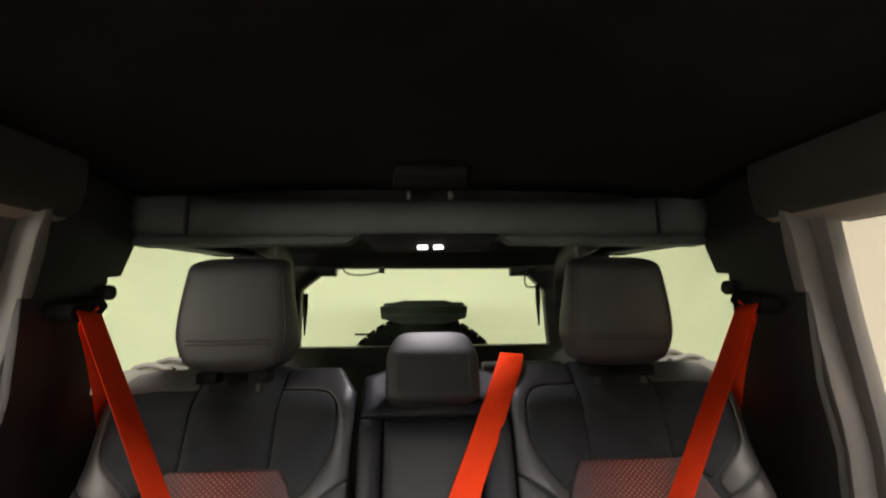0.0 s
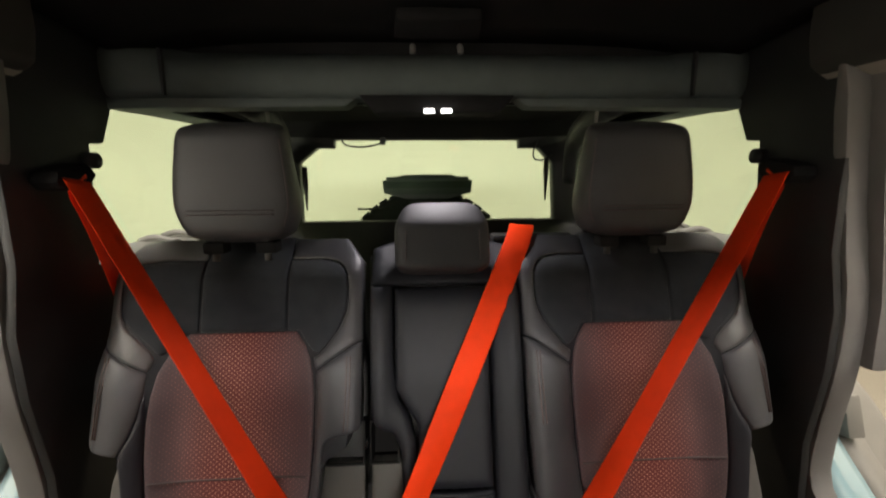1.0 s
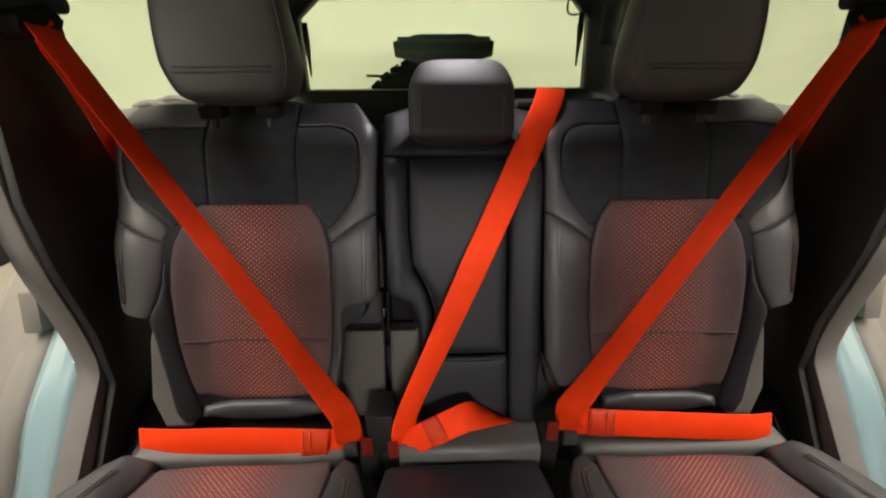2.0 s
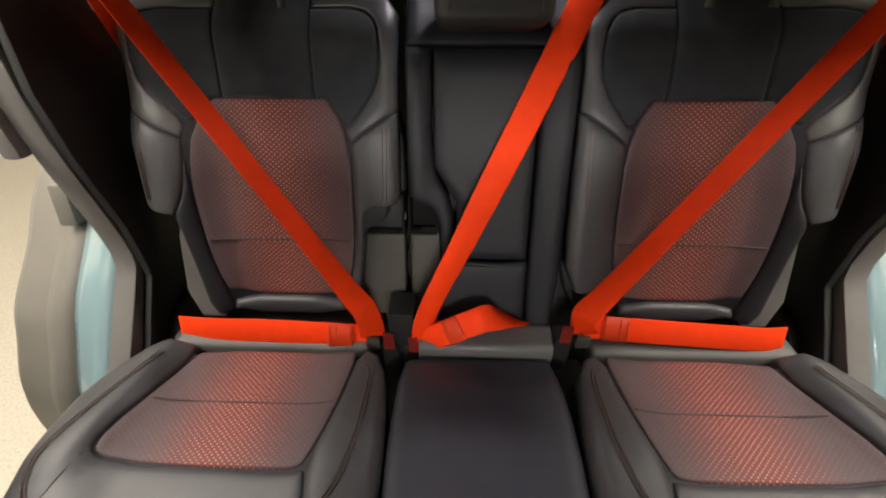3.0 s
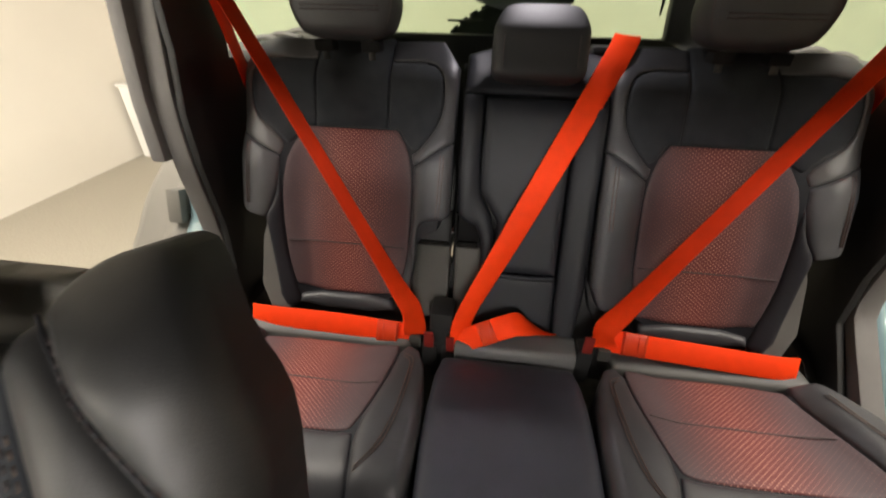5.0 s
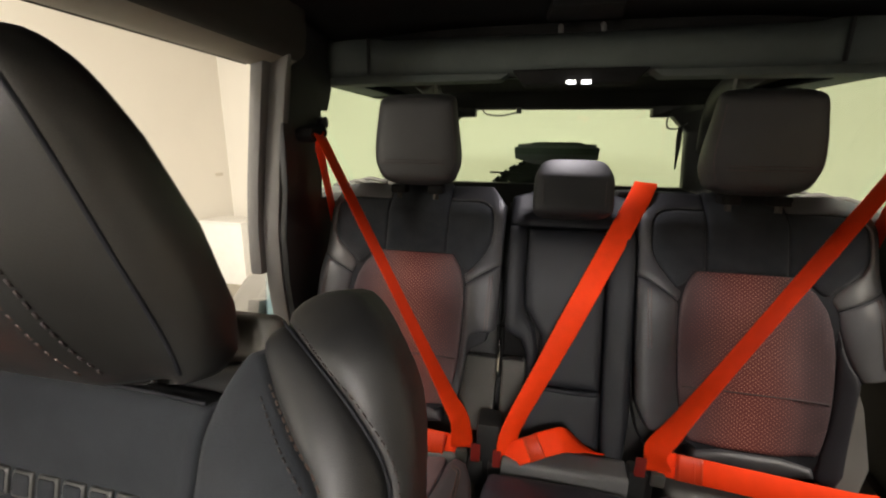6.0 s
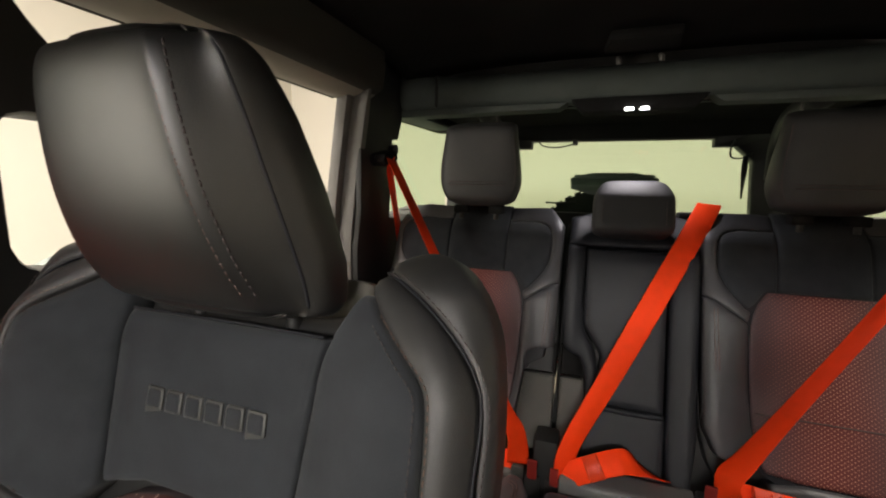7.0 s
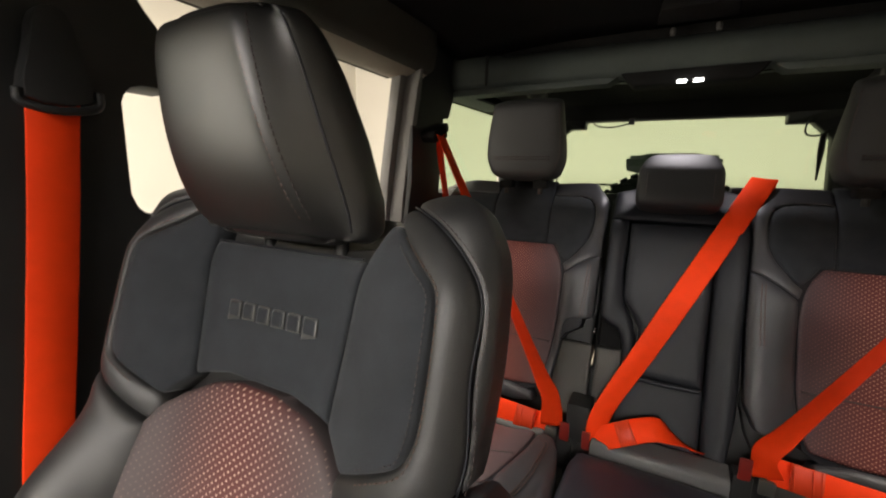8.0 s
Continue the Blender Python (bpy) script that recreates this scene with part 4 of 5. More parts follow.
    panel("cushion_surround", [(0.527, 0.647), (0.527, 0.647), (0.580, 0.645), (0.634, 0.565), (0.676, 0.435), (0.680, 0.358), (0.638, 0.300), (0.52, 0.278), (0.36, 0.274), (0.238, 0.276), (0.238, 0.276), (0.242, 0.36), (0.257, 0.4285), (0.257, 0.4285), (0.275, 0.4295), (0.36, 0.4285), (0.548, 0.4335), (0.571, 0.443), (0.569, 0.47), (0.548, 0.545), (0.525, 0.62)], C, CUSH, seat, puff=0.006, edge=0.012, rounds=1, **kc)
    panel("inner_bolster", [(0.215, 0.645), (0.228, 0.54), (0.255, 0.434), (0.2395, 0.362), (0.2355, 0.276), (0.2355, 0.276), (0.178, 0.280), (0.150, 0.345), (0.150, 0.50), (0.172, 0.625)], C, CUSH, seat, puff=0.006, edge=0.010, rounds=1, **kc)
    panel("rear_strip", [(0.195, 0.705), (0.575, 0.705), (0.582, 0.650), (0.205, 0.648)], C, STRIPV, seat, puff=0.010, edge=0.02, rounds=0, depth=0.06, base=lambda u, v: 0.0 + 0.1 * max(0, v - 0.66), label="grey vinyl strip behind the cushion")

    def on_cush(u, v, lift):
        return Vector(C(u, v, cush_base(u, v) + lift))
    tube("corner_seam", [on_cush(0.574, 0.437, 0.0055), on_cush(0.585, 0.402, 0.0062), on_cush(0.596, 0.366, 0.006)], 0.0009, DARK_THREAD, seat, n=5, sides=5)
    tube("pad_seam", [on_cush(u, 0.536, 0.0044) for u in (0.242, 0.30, 0.38, 0.46, 0.540)], 0.0014, DARK_THREAD, seat, n=12, sides=6)
    for o in (0.0, 0.006):
        tube("piping", [on_cush(0.566 - o, 0.615, 0.0084), on_cush(0.588 - o, 0.56, 0.0084), on_cush(0.607 - o, 0.506, 0.0084), on_cush(0.624 - o, 0.450, 0.0084), on_cush(0.631 - o, 0.412, 0.0084), on_cush(0.620 - o, 0.382, 0.0084), on_cush(0.598 - o * 0.5, 0.362 + o * 0.6, 0.0084)], 0.0010, PIPE, seat, n=5, sides=5)
        tube("piping", [on_cush(0.208, 0.612 - o, 0.0084), on_cush(0.190 + o, 0.603 - o, 0.0084), on_cush(0.186 + o, 0.58, 0.0084), on_cush(0.187 + o, 0.52, 0.0084), on_cush(0.190 + o, 0.47, 0.0084), on_cush(0.203 + o, 0.41, 0.0084), on_cush(0.234, 0.362 + o, 0.0084)], 0.0010, PIPE, seat, n=5, sides=5)
    box("seat_base", min(0.2 * s, 0.56 * s), max(0.2 * s, 0.56 * s), 0.38, 0.70, 0.56, 0.80, BLACK, seat, bevel=0.02)
    return seat


outer_rear_seat(-1, "black and red rear seat with perforated cloth pads and tall headrest")
outer_rear_seat(1, "black and red rear seat with perforated cloth beside the middle")


def open_box(name, u0, u1, v0, v1, w0, w1, to3d, mat, parent, label=""):
    """A small box with walls and a back, open to the front."""
    bm = bmesh.new()
    rings = []
    for a, w in ((0.0, w1), (0.0, w0 - 0.003), (0.0035, w1), (0.0035, w0)):
        rings.append([bm.verts.new(to3d(u, v, w)) for u, v in ((u0 + a, v0 + a), (u1 - a, v0 + a), (u1 - a, v1 - a), (u0 + a, v1 - a))])
    outer_f, outer_b, inner_f, inner_b = rings
    for i in range(4):
        j = (i + 1) % 4
        bm.faces.new((outer_f[i], outer_f[j], outer_b[j], outer_b[i]))
        bm.faces.new((inner_f[i], inner_f[j], inner_b[j], inner_b[i]))
        bm.faces.new((outer_f[i], outer_f[j], inner_f[j], inner_f[i]))
    bm.faces.new(outer_b)
    bm.faces.new(inner_b)
    return finish(name, bm, mat, parent, label, smooth=False)


def centre_seat():
    seat = thing("centre_seat_unit", (0.01, 0.62, 0.56), "narrow black middle seat with a folded armrest and low headrest", "car seat", group="rear seat row")
    B, C = back3(1), cush3(1)

    def cb(u, v):
        return -0.014 - 0.055 * smooth01(0.31, 0.46, v) + 0.008 * smooth01(0.09, 0.125, abs(u - 0.005))
    panel("backrest_shell", [(-0.138, 0.42), (0.138, 0.42), (0.138, 0.0), (0.28, 0.0), (0.28, -0.25), (-0.28, -0.25), (-0.28, 0.0), (-0.138, 0.0)], B, BLACK, seat, puff=0.004, edge=0.01, depth=0.05, base=lambda u, v: -0.08, step=0.03, rounds=0)
    for u0, u1 in ((-0.209, -0.139), (-0.131, -0.080)):
        open_box("latch_pocket", u0, u1, 0.052, 0.124, -0.066, -0.014, B, LINER, seat, "black pocket of the seat latch")
    kw = dict(base=cb, depth=0.03)
    panel("top_frame", [(-0.129, 0.455), (0.138, 0.455), (0.139, 0.357), (0.139, 0.357), (-0.129, 0.357), (-0.129, 0.357)], B, DULL, seat, puff=0.010, edge=0.018, rounds=1, **kw)
    panel("side_frame", [(-0.129, 0.3555), (-0.129, 0.3555), (-0.090, 0.3555), (-0.090, 0.3555), (-0.0905, 0.172), (-0.052, 0.110), (-0.051, 0.0), (-0.070, 0.0), (-0.080, 0.098), (-0.118, 0.112), (-0.129, 0.135)], B, DULL, seat, puff=0.010, edge=0.016, rounds=1, **kw)
    panel("side_frame", [(0.0855, 0.3555), (0.0855, 0.3555), (0.139, 0.3555), (0.139, 0.3555), (0.139, -0.15), (0.088, -0.15), (0.0845, 0.005)], B, DULL, seat, puff=0.010, edge=0.016, rounds=1, **kw)
    panel("armrest", [(-0.0855, 0.350), (0.0805, 0.352), (0.080, 0.008), (-0.046, 0.008), (-0.0465, 0.113), (-0.0855, 0.174)], B, DULL, seat, puff=0.010, edge=0.014, rounds=0, **kw)
    panel("lower_panel", [(-0.066, 0.002), (0.083, 0.002), (0.083, -0.14), (-0.085, -0.14)], B, DULL, seat, puff=0.006, edge=0.02, rounds=0, **kw)
    tube("armrest_lip", [B(-0.040, 0.004, -0.004), B(0.0, 0.003, -0.001), B(0.040, 0.003, -0.001), B(0.078, 0.005, -0.004)], 0.0055, DULL, seat, n=5)
    panel("pull_loop", [(-0.016, 0.3435), (0.009, 0.3435), (0.009, 0.3385), (-0.016, 0.3385)], B, TRIM, seat, puff=0.003, edge=0.003, depth=0.006, base=lambda u, v: -0.016, step=0.003, rounds=0)
    panel("hinge_cover", [(-0.127, 0.056), (-0.076, 0.056), (-0.070, -0.11), (-0.127, -0.11)], B, HINGE, seat, puff=0.003, edge=0.006, depth=0.03, rounds=0, base=lambda u, v: -0.02, label="grey plastic hinge cover")
    panel("latch_pin", [(-0.1370, 0.095), (-0.1340, 0.095), (-0.1340, 0.080), (-0.1370, 0.080)], B, CHROME, seat, puff=0.002, edge=0.002, depth=0.03, base=lambda u, v: -0.008, step=0.003, rounds=0)
    hc = BO + BUP * 0.372 + BN * 0.012
    head = rounded_head("headrest", (0.0, hc.y, hc.z), BUP, BN, 0.083, 0.046, 0.130, HEADC, seat, taper=0.98, power=5.0, round_w=9.0, round_t=11.0, slope=0.75)
    for x in (-0.062, 0.062):
        tube("headrest_seam", [Vector((x, hc.y, hc.z)) + BUP * q + BN * 0.0448 for q in (0.02, 0.04, 0.055, 0.07)], 0.0008, DARK_THREAD, head, n=4, sides=5)

    def cc(u, v):
        return 0.006 - 0.06 * smooth01(0.36, 0.26, v) ** 2 - 0.012 * smooth01(0.56, 0.64, v)
    panel("cushion", [(-0.140, 0.625), (-0.120, 0.638), (0.120, 0.640), (0.132, 0.62), (0.145, 0.50), (0.142, 0.332), (0.142, 0.332), (-0.138, 0.330), (-0.138, 0.330), (-0.144, 0.40), (-0.148, 0.46)], C, LEATHER, seat, puff=0.015, edge=0.024, rounds=1, base=cc, depth=0.12)
    panel("cushion_front", [(-0.138, 0.327), (-0.138, 0.327), (0.140, 0.329), (0.140, 0.329), (0.138, 0.255), (-0.134, 0.255)], C, LEATHER, seat, puff=0.014, edge=0.022, rounds=1, base=cc, depth=0.12)
    tube("seam", [C(-0.132, 0.328, 0.005), C(0, 0.3285, 0.006), C(0.134, 0.3305, 0.005)], 0.0012, THREAD, seat, n=4, sides=5)
    slab("rear_hump", [(0.642, 0.90), (0.642, 0.972), (0.648, 0.982), (0.69, 0.99), (0.72, 0.97), (0.72, 0.90)], "x", -0.112, 0.133, VINYL, seat, "grey vinyl hump behind the cushion", bevel=0.008)
    box("seat_base", -0.12, 0.12, 0.38, 0.70, 0.56, 0.84, BLACK, seat, bevel=0.02)


centre_seat()


# ---- seat belts ----
def rear_belts():
    for s in (-1, 1):
        g = thing("rear_seat_belt", (0.40 * s, 0.68, 0.95), "bright orange rear seat belt buckled across the seat", "seat belt", group="rear seat belts")
        top = Vector((0.568 * s, 0.815, 1.622))
        low = Vector((-0.203 if s < 0 else 0.178, 0.669, 1.04))
        end = Vector((-0.197 if s < 0 else 0.186, 0.667, 0.978 if s < 0 else 0.998))
        run = low - top
        across = run.cross(BN).normalized()
        acr = across if across.x * s > 0 else -across
        ahead = run.cross(acr).normalized()
        if ahead.y > 0:
            ahead = -ahead
        # the webbing stands on edge at the pillar and turns flat towards the buckle
        turns = [(0.0, 80), (0.2, 79), (0.4, 77), (0.6, 77), (0.75, 74), (0.86, 68), (0.94, 58), (1.0, 42)]
        ribbon("shoulder_webbing", [top + run * f for f, _ in turns] + [end], [acr * math.cos(radians(d)) + ahead * math.sin(radians(d)) for _, d in turns] + [(acr + Vector((0.5 * s, 0, 0))).normalized()], BELT, g)
        lap = [(-0.205, 0.669, 0.974), (-0.30, 0.667, 0.982), (-0.386, 0.668, 0.985), (-0.50, 0.671, 0.982), (-0.568, 0.679, 0.977)] if s < 0 else [(0.187, 0.673, 1.012), (0.27, 0.669, 1.008), (0.368, 0.668, 1.001), (0.50, 0.671, 0.988), (0.554, 0.679, 0.982)]
        lapx = lap[-1][0]
        tilt_up = Vector((0, 0.40, 0.917))
        ribbon("lap_webbing", lap, [tilt_up] * 5, BELT, g)
        # doubled piece with the stopper button
        a, c = Vector(lap[0]), Vector(lap[1])
        d = (c - a).normalized()
        off = Vector((0, -0.003, 0.0015))
        ribbon("lap_fold", [a + d * k + off for k in (0.030, 0.052, 0.075)], [tilt_up] * 3, BELT_TAG, g, width=0.0475, thick=0.005)
        for o in (0.034, 0.060, 0.072):
            m = a + d * o + off * 2
            tube("fold_stitch", [m - tilt_up * 0.021, m, m + tilt_up * 0.021], 0.0013, BELT_TAG, g, n=2, sides=5)
        slab("tongue", [(end.x - 0.013, end.y - 0.010), (end.x + 0.013, end.y - 0.010), (end.x + 0.010, end.y + 0.004), (end.x - 0.010, end.y + 0.004)], "z", end.z - 0.030, end.z - 0.002, SEAL, g, "dark metal belt tongue", bevel=0.003)
        bx, bz = (-0.166, 0.0) if s < 0 else (0.150, 0.03)
        slab("buckle", [(bx - 0.016, 0.655), (bx + 0.016, 0.655), (bx + 0.016, 0.69), (bx - 0.016, 0.69)], "z", 0.90, 0.965 + bz, BLACK, g, bevel=0.006)
        slab("release_button", [(bx - 0.010, 0.650), (bx + 0.010, 0.650), (bx + 0.010, 0.656), (bx - 0.010, 0.656)], "z", 0.960 + bz, 1.002 + bz, BUCKLE, g, "red release button", bevel=0.003)
        # upper guide and the strand down to the retractor
        ribbon("retractor_webbing", [(0.574 * s, 0.822, 1.618), (0.586 * s, 0.845, 1.585), (0.590 * s, 0.868, 1.53), (0.589 * s, 0.888, 1.46), (0.587 * s, 0.905, 1.38), (0.586 * s, 0.91, 1.30)], [Vector((-0.15 * s, -1.0, 0.0))] * 6, BELT, g)
        slab("guide", [(0.790, 1.636), (0.850, 1.650), (0.870, 1.630), (0.85, 1.612), (0.80, 1.605), (0.786, 1.618)], "x", min(0.574 * s, 0.618 * s), max(0.574 * s, 0.618 * s), LINER, g, "black belt guide", bevel=0.008)
        tube("guide_bolt", [(0.600 * s, 0.905, 1.655), (0.606 * s, 0.905, 1.655), (0.617 * s, 0.905, 1.655)], 0.014, BLACK, g, n=1, sides=14)
        slab("lap_anchor", [(lapx - 0.01, 0.66), (lapx + 0.01, 0.66), (lapx + 0.01, 0.70), (lapx - 0.01, 0.70)], "z", 0.92, 0.965, BLACK, g, bevel=0.004)
    g = thing("centre_seat_belt", (0.0, 0.68, 0.95), "bright orange middle seat belt with a loosely folded lap part", "seat belt", group="rear seat belts")
    top, low, end = Vector((0.157, 0.917, 1.521)), Vector((-0.0955, 0.668, 1.04)), Vector((-0.101, 0.662, 0.972))
    run = low - top
    across = run.cross(BN).normalized()
    ribbon("shoulder_webbing", [(0.166, 0.968, 1.500), (0.163, 0.948, 1.522), (0.160, 0.925, 1.524), top + run * 0.06 + BN * 0.014, top + run * 0.15 + BN * 0.016, top + run * 0.3 + BN * 0.014, top + run * 0.5 + BN * 0.010, top + run * 0.75 + BN * 0.004, low, end],
           [(-1, 0, 0), (-1, 0, 0), Vector((-1, 0, 0)) * 0.6 + (across if across.x < 0 else -across) * 0.4] + [across if across.x < 0 else -across] * 4 + [(across if across.x < 0 else -across) * c + BN * d for c, d in ((0.93, 0.36), (0.82, 0.57), (0.88, 0.48))], BELT, g)
    ribbon("lap_webbing", [(-0.104, 0.656, 0.978), (-0.086, 0.655, 0.992), (-0.036, 0.657, 1.021), (-0.011, 0.660, 1.032), (0.010, 0.668, 1.034), (0.042, 0.685, 1.016), (0.078, 0.702, 0.989)],
           [Vector((-0.45, 0.4, 0.8)), Vector((-0.40, 0.45, 0.8)), Vector((-0.30, 0.5, 0.8)), Vector((-0.1, 0.6, 0.75)), Vector((0.12, 0.72, 0.45)), Vector((0.22, 0.85, -0.30)), Vector((0.17, 0.67, -0.70))], BELT, g)
    ribbon("lap_fold", [(-0.062, 0.6525, 1.0085), (-0.050, 0.6525, 1.0155), (-0.036, 0.654, 1.0230)], [Vector((-0.33, 0.48, 0.8))] * 3, BELT_TAG, g, width=0.0475, thick=0.005)
    for m in (Vector((-0.059, 0.648, 1.012)), Vector((-0.041, 0.649, 1.022))):
        d = Vector((-0.33, 0.48, 0.8)) * 0.021
        tube("fold_stitch", [m - d, m, m + d], 0.0011, BELT_TAG, g, n=2, sides=5)
    slab("tongue", [(-0.112, 0.646), (-0.088, 0.646), (-0.090, 0.660), (-0.110, 0.660)], "z", 0.945, 0.974, SEAL, g, "dark metal belt tongue", bevel=0.003)
    slab("buckle", [(-0.140, 0.655), (-0.108, 0.655), (-0.108, 0.69), (-0.140, 0.69)], "z", 0.90, 0.962, BLACK, g, bevel=0.006)
    slab("release_button", [(-0.130, 0.649), (-0.113, 0.649), (-0.113, 0.655), (-0.130, 0.655)], "z", 0.955, 0.995, BUCKLE, g, "red release button", bevel=0.003)
    slab("bezel", [(0.105, 0.935), (0.20, 0.935), (0.27, 0.945), (0.27, 0.975), (0.105, 0.975)], "z", 1.490, 1.506, BLACK, g, "black belt outlet on the backrest", bevel=0.006)
    blk = thing("buckle_pocket", (-0.14, 0.68, 0.9), "black buckle pocket between the seats", "bracket")
    slab("pocket", [(-0.166, 0.66), (-0.118, 0.66), (-0.118, 0.72), (-0.166, 0.72)], "z", 0.86, 1.045, BLACK, blk, bevel=0.008)


rear_belts()

# ---- front seats ----
FL = radians(17)
FUP = Vector((0, math.sin(FL), math.cos(FL)))
FN = Vector((0, -math.cos(FL), math.sin(FL)))


def front_seat(cx, label):
    seat = thing("front_seat_unit", (cx, 0.0, 0.56), label, "car seat", group="front seats")
    FO = Vector((cx, 0.095, 1.36))

    def F(u, v, w):
        p = FO + FUP * v + FN * w
        return (cx + u, p.y, p.z)

    def fb(u, v):
        a = abs(u)
        h = 0.040 * smooth01(0.08, 0.20, a) - 0.10 * smooth01(0.195, 0.30, a) ** 1.6
        h += 0.05 * smooth01(-0.12, -0.24, v) * smooth01(0.12, 0.2, a)
        h -= 0.02 * smooth01(0.05, 0.13, v) + 0.008 * smooth01(0.03, 0.15, v) * smooth01(0.12, 0.18, a)
        h -= 0.062 * smooth01(0.115, 0.175, v) ** 1.4
        return h

    panel("backrest_shell", [(-0.10, 0.09), (-0.155, 0.125), (-0.185, 0.11), (-0.215, 0.0), (-0.225, -0.12), (-0.25, -0.25), (-0.24, -0.55), (0.24, -0.55), (0.25, -0.25), (0.225, -0.12), (0.215, 0.0), (0.185, 0.11), (0.155, 0.125), (0.10, 0.09)],
          F, FRONT, seat, puff=0.012, edge=0.03, depth=0.035, base=lambda u, v: -0.03 + 0.02 * smooth01(0.15, 0.22, abs(u)) - 0.006 * smooth01(0.02, 0.14, v), step=0.02, label="charcoal vinyl back shell")
    kw = dict(base=fb, depth=0.05)
    panel("centre_panel", [(-0.109, 0.080), (0.109, 0.080), (0.106, 0.03), (0.098, -0.072), (0.05, -0.060), (-0.05, -0.060), (-0.098, -0.072), (-0.106, 0.03)], F, SUEDE, seat, puff=0.005, edge=0.008, rounds=0, label="dark suede panel", **kw)
    tube("piping", [Vector(F(u, 0.0815, fb(u, 0.08) + 0.0035)) for u in (-0.106, -0.05, 0.0, 0.05, 0.106)], 0.0016, DULL, seat, n=10, sides=6)
    border = [(0.157, 0.101), (0.184, 0.081), (0.203, 0.066), (0.208, 0.050), (0.210, -0.020), (0.207, -0.052), (0.198, -0.068), (0.158, -0.089)]
    ridge = [(0.148, 0.137), (0.164, 0.131), (0.191, 0.117), (0.217, 0.096), (0.234, 0.072), (0.239, 0.048), (0.238, 0.004), (0.242, -0.051), (0.240, -0.079)]

    def on(u, v, lift):
        return Vector(F(u, v, fb(u, v) + lift))

    def beside(line, o):
        """The line shifted outward by o."""
        out = []
        for i, (u, v) in enumerate(line):
            a, c = line[max(i - 1, 0)], line[min(i + 1, len(line) - 1)]
            d = Vector((c[0] - a[0], c[1] - a[1])).normalized()
            out.append((u - d.y * o, v + d.x * o))
        return out

    for q in (-1, 1):
        def flip(line):
            return [(u * q, v) for u, v in line]
        panel("side_panel", flip([(0.112, 0.080), (0.126, 0.112), (0.138, 0.120)] + beside(border[:-1], -0.001) + [(0.197, -0.069), (0.150, -0.0925), (0.131, -0.1015), (0.131, -0.1015), (0.105, -0.078), (0.101, -0.072), (0.109, 0.03)]),
              F, SUEDE, seat, puff=0.005, edge=0.009, rounds=1, label="dark suede panel", **kw)
        panel("shoulder_bolster", flip([(0.140, 0.124)] + beside(border, 0.0015) + [(0.124, -0.103), (0.130, -0.134), (0.155, -0.124), (0.222, -0.089), (0.237, -0.082)] + beside(ridge, -0.0012)[::-1]),
              F, BOLSTER, seat, puff=0.007, edge=0.014, rounds=1, **kw)
        panel("shoulder_wing", flip(beside(ridge, 0.0012) + [(0.2445, -0.078), (0.2475, -0.02), (0.248, 0.03), (0.245, 0.075), (0.236, 0.110), (0.221, 0.135), (0.200, 0.151), (0.177, 0.160), (0.151, 0.153)]),
              F, BOLSTER, seat, puff=0.007, edge=0.014, rounds=1, base=fb, depth=0.035)
        panel("side_bolster", flip([(0.132, -0.140), (0.158, -0.129), (0.225, -0.094), (0.256, -0.082), (0.270, -0.16), (0.280, -0.28), (0.27, -0.5), (0.15, -0.5), (0.145, -0.30)]),
              F, BOLSTER, seat, puff=0.010, edge=0.016, rounds=1, **kw)
        stitches("stitching", [on(u * q, v, 0.0072) for u, v in beside(border, 0.0048)], THREAD, seat, length=0.0036, gap=0.0022, radius=0.0005)
        stitches("stitching", [on(u * q, v, 0.0052) for u, v in beside(border, -0.0048)], DARK_THREAD, seat, length=0.0036, gap=0.0022, radius=0.0005)
        stitches("stitching", [on(u * q, v, 0.0072) for u, v in beside(ridge, 0.0050)[1:]], DARK_THREAD, seat, length=0.0036, gap=0.0022, radius=0.0005)
        tube("piping", [on(u * q, v, 0.0022) for u, v in ridge], 0.0010, DULL, seat, n=8, sides=6)
    panel("backrest_pad", [(-0.147, -0.14), (-0.125, -0.105), (-0.05, -0.066), (0.05, -0.066), (0.125, -0.105), (0.147, -0.14), (0.15, -0.30), (0.145, -0.48), (-0.145, -0.48), (-0.15, -0.30)], F, FRONT_PAD, seat, puff=0.014, edge=0.03, rounds=1, u_shift=0.352, **kw)
    # row of plain embossed bars
    for i in range(6):
        u, v0, h = -0.060 + i * 0.0222, 0.0, 0.0185
        low_v = v0 - (0.004 if i in (0, 5) else 0.0)
        bar = panel("emblem_bar", [(u, low_v), (u + 0.0185, v0), (u + 0.0175, h), (u - 0.001, h)], F, EMBOSS, seat, puff=0.0012, edge=0.0015, depth=0.003, base=lambda a, c: fb(a, c) + 0.0062, step=0.004, rounds=0, label="pale outline of an embossed bar")
        panel("bar_face", [(u + 0.002, v0 + 0.002), (u + 0.0165, v0 + 0.002), (u + 0.0155, h - 0.002), (u + 0.001, h - 0.002)], F, SUEDE, bar, puff=0.0008, edge=0.001, depth=0.002, base=lambda a, c: fb(a, c) + 0.0075, step=0.004, rounds=0)
    panel("cushion", [(-0.25, -0.52), (0.25, -0.52), (0.26, -0.10), (0.22, 0.0), (-0.22, 0.0), (-0.26, -0.10)], lambda u, v, w: (cx + u, -0.55 - v - 0.52, 0.90 + w), FRONT, seat, puff=0.05, edge=0.08, depth=0.12, step=0.02)
    box("seat_base", cx - 0.22, cx + 0.22, -0.50, 0.02, 0.56, 0.80, BLACK, seat, bevel=0.02)
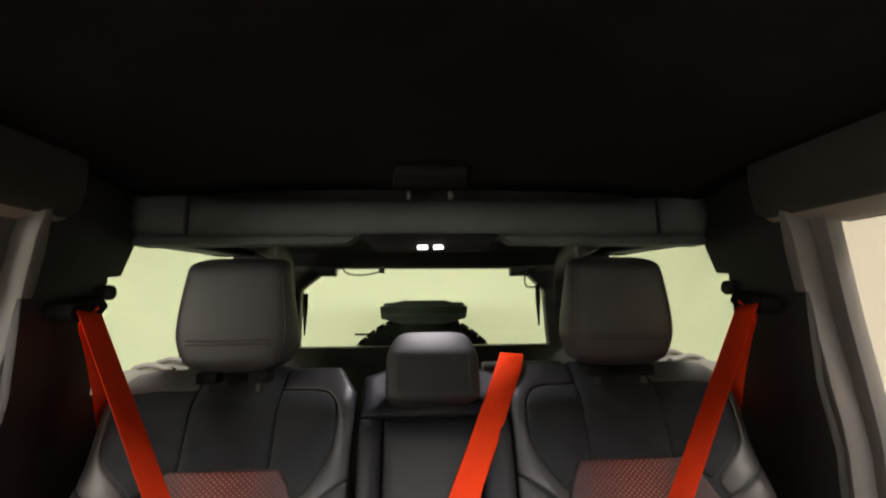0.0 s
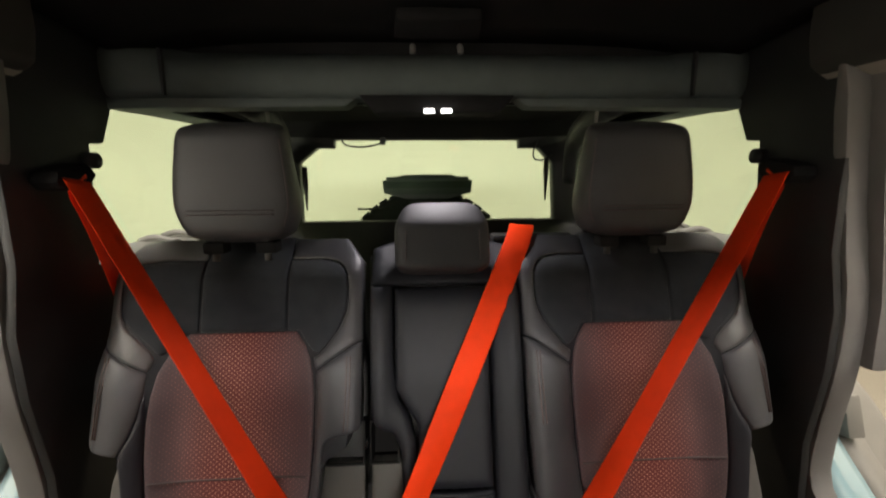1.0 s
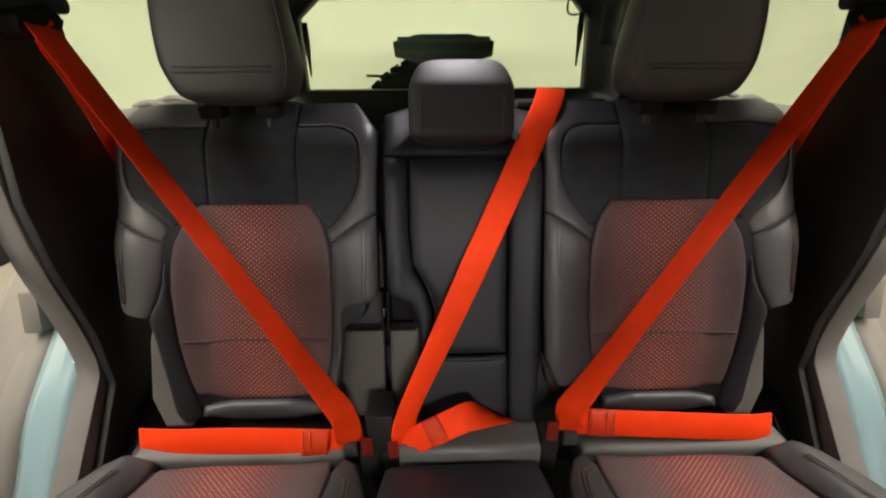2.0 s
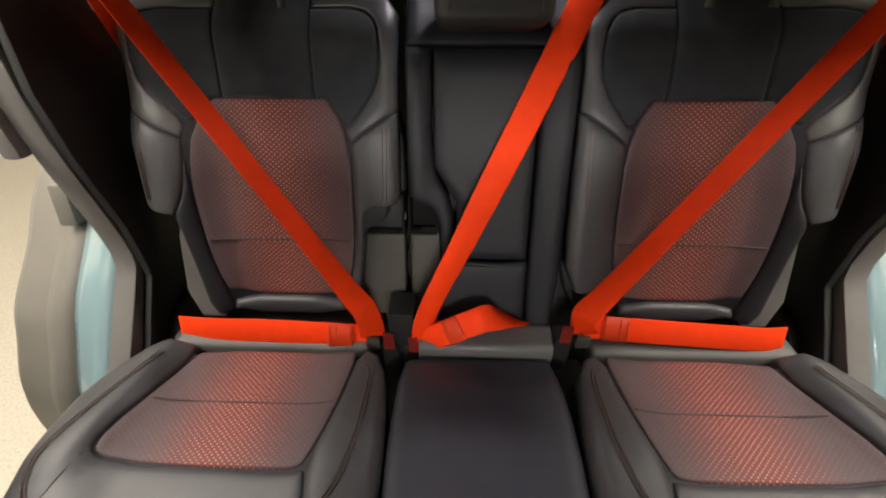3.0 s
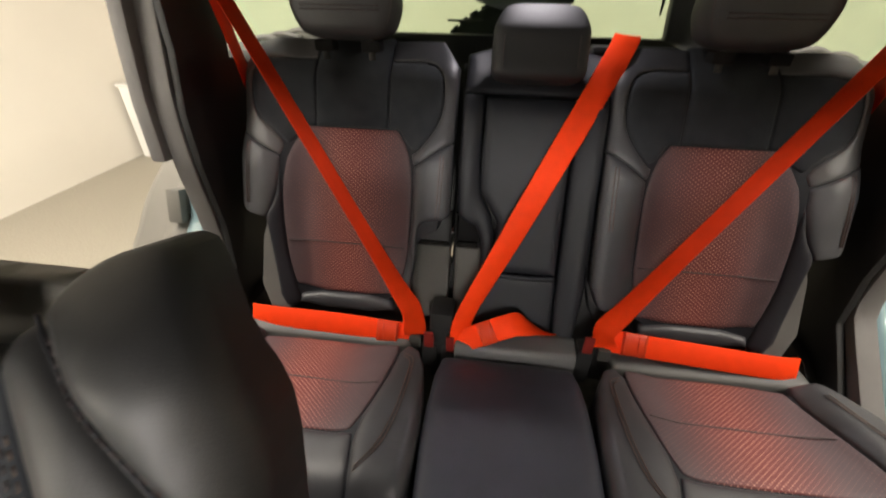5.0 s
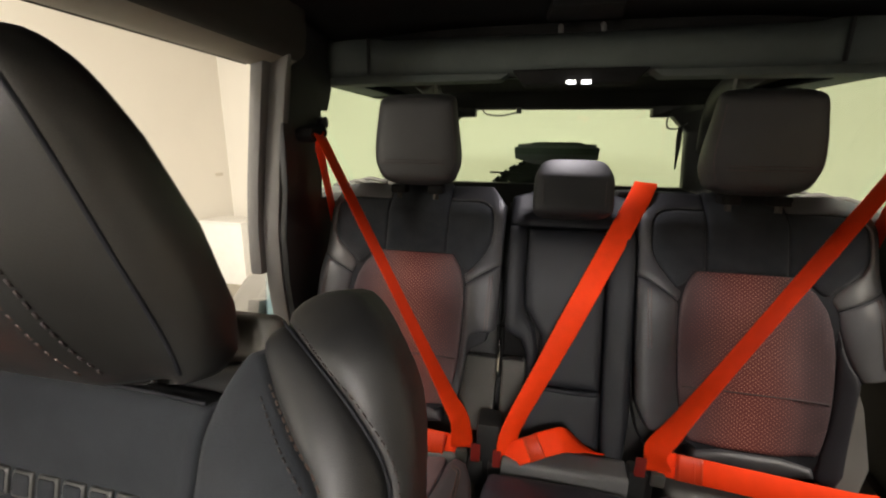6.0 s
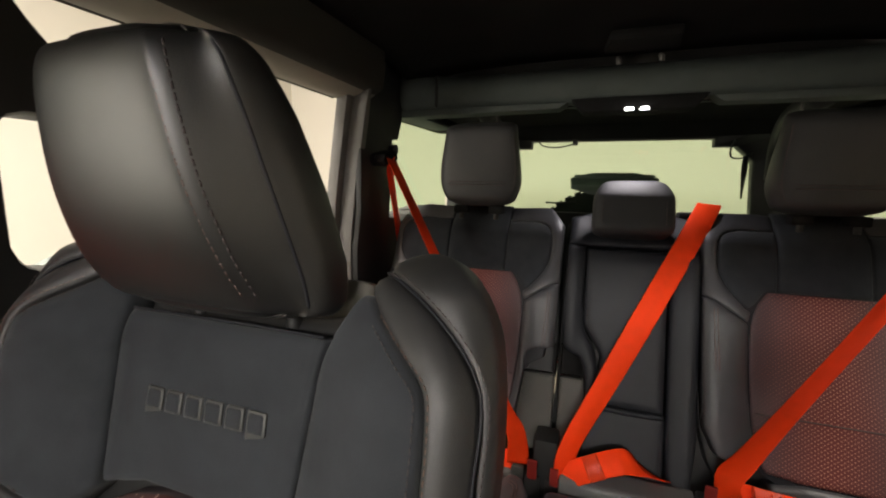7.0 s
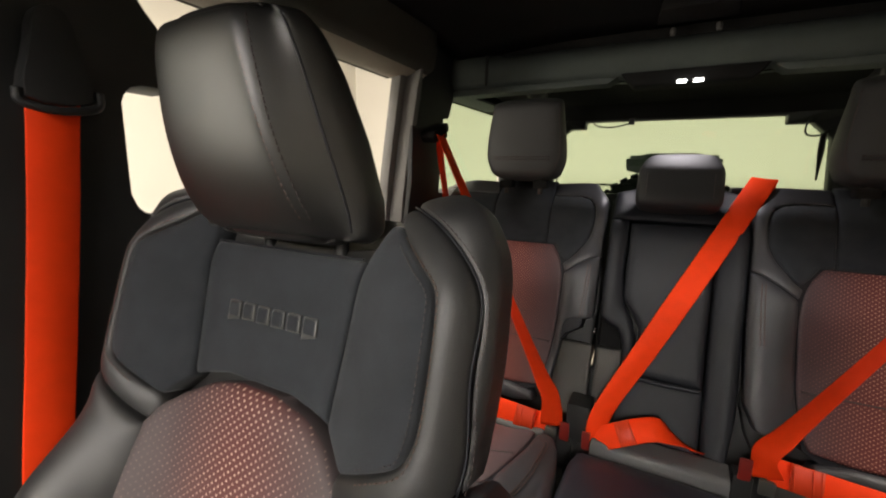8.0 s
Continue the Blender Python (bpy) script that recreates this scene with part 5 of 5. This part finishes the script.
    # headrest: broad at the back, with a flat front cushion
    back_line = [(0.0, 0.130), (0.1, 0.150), (0.25, 0.156), (0.5, 0.145), (0.75, 0.122), (0.92, 0.100), (1.0, 0.086)]

    def head_at(k):
        z = 1.459 + 0.187 * k
        yf = 0.066 - 0.029 * k - 0.006 * math.sin(math.pi * k) + 0.022 * (1 - k) ** 4
        yb = float(np.interp(k, [q[0] for q in back_line], [q[1] for q in back_line])) + 0.008
        e = abs(2 * k - 1)
        wid = max(0.0, 1 - e ** 7.0) ** 0.25
        dep = max(0.0, 1 - e ** 9.0) ** 0.4
        ym = (yf + yb) / 2
        return z, ym + (yf - ym) * (0.55 + 0.45 * dep), ym + (yb - ym) * (0.55 + 0.45 * dep), (0.083 - 0.026 * k) * (0.72 + 0.28 * wid), (0.123 - 0.036 * k) * (0.72 + 0.28 * wid)

    hx = cx - 0.004
    rings = []
    n = 30
    for i in range(n + 1):
        k = 0.5 - 0.5 * math.cos(math.pi * i / n)
        z, yf, yb, wf, wb = head_at(k)
        ym = yf + (yb - yf) * 0.55
        half = [(wf * 0.35, yf - 0.004), (wf * 0.88, yf - 0.0025), (wf - 0.002, yf + 0.001), (wf + 0.003, yf + 0.0062), (wf + 0.014, yf + 0.022), (wb - 0.004, ym - 0.012), (wb, ym + 0.012), (wb - 0.006, yb - 0.004), (wb - 0.03, yb)]
        outline = chaikin(half + [(-a, c) for a, c in reversed(half)], 2)
        rings.append([Vector((hx + a, y, z + (0.40 * k - 0.25) * (y - yf))) for a, y in outline])
    # soft closing of the top and the bottom
    for ring, up in ((rings[-1], 1), (rings[0], -1)):
        mid = sum(ring, Vector()) / len(ring)
        soft_rings = [[mid + (p - mid) * f + Vector((0, 0, up * lift)) for p in ring] for f, lift in ((0.965, 0.0022), (0.90, 0.0042), (0.75, 0.006), (0.45, 0.007))]
        rings = rings + soft_rings if up > 0 else soft_rings[::-1] + rings
    head = loft("headrest", rings, FRONT_HEAD, seat)
    for q in (-1, 1):
        for o in (-0.002, 0.006):
            pts = []
            for k in (0.10, 0.25, 0.5, 0.75, 0.90, 0.965):
                z, yf, yb, wf, wb = head_at(k)
                dy = 0.0002 if o < 0 else 0.0052
                pts.append(Vector((hx + (wf - 0.0055 if o < 0 else wf + 0.0022) * q, yf + dy - (0.0009 if o < 0 else 0.0006), z + (0.40 * k - 0.25) * dy)))
            stitches("headrest_stitching", pts, PIPE if o < 0 else DARK_THREAD, head, length=0.0042, gap=0.0022, radius=0.0007 if q > 0 else 0.0004)
        pts = []
        for k in (0.06, 0.2, 0.5, 0.75, 0.90, 0.96):
            z, yf, yb, wf, wb = head_at(k)
            pts.append(Vector((hx + (wf + (wb - wf) * 0.62 + 0.0035) * q, yf + (yb - yf) * 0.36, z + (0.40 * k - 0.25) * (yb - yf) * 0.36)))
        tube("side_seam", pts, 0.0013, DULL, head, n=8, sides=5)
    panel("neck_cover", [(-0.10, 0.05), (-0.11, 0.13), (0.11, 0.13), (0.10, 0.05)], F, SHELL, seat, puff=0.004, edge=0.01, depth=0.02, base=lambda u, v: -0.055, step=0.02, rounds=0, label="grey top of the seat back cover")
    for dx in (-0.055, 0.055):
        p0, p1 = FO + FUP * 0.06 - FN * 0.03, FO + FUP * 0.125 - FN * 0.02
        tube("post", [(cx + dx, p0.y, p0.z), (cx + dx, (p0.y + p1.y) / 2, (p0.z + p1.z) / 2), (cx + dx, p1.y, p1.z)], 0.007, BLACK, seat, n=2)
    return seat


front_seat(-0.38, "black leather front car seat with red perforated cloth and suede")
front_seat(0.38, "black leather front driver seat seen from behind its shoulder")


def front_belt(s):
    g = thing("front_seat_belt", (0.645 * s, 0.03, 1.0), "hanging orange front seat belt on the black pillar", "seat belt", group="front seat belts")
    ribbon("webbing", [(0.643 * s, 0.037, 1.60), (0.646 * s, 0.022, 1.45), (0.648 * s, 0.004, 1.3), (0.65 * s, -0.02, 1.1), (0.65 * s, -0.04, 0.8)], [Vector((-0.08 * s, 1, -0.1))] * 5, BELT, g)
    slab("ring_cover", chaikin([(0.008, 1.61), (0.008, 1.586), (0.066, 1.588), (0.070, 1.612), (0.060, 1.650), (0.055, 1.684), (0.036, 1.692), (0.024, 1.680), (0.018, 1.645)], 1), "x", min(0.628 * s, 0.655 * s), max(0.628 * s, 0.655 * s), BLACK, g, "black belt ring cover", bevel=0.008)
    tube("ring", [(0.634 * s, 0.004, 1.600), (0.632 * s, 0.006, 1.586), (0.626 * s, 0.037, 1.580), (0.632 * s, 0.072, 1.588), (0.634 * s, 0.076, 1.606)], 0.005, BLACK, g, n=5)


front_belt(-1)
front_belt(1)
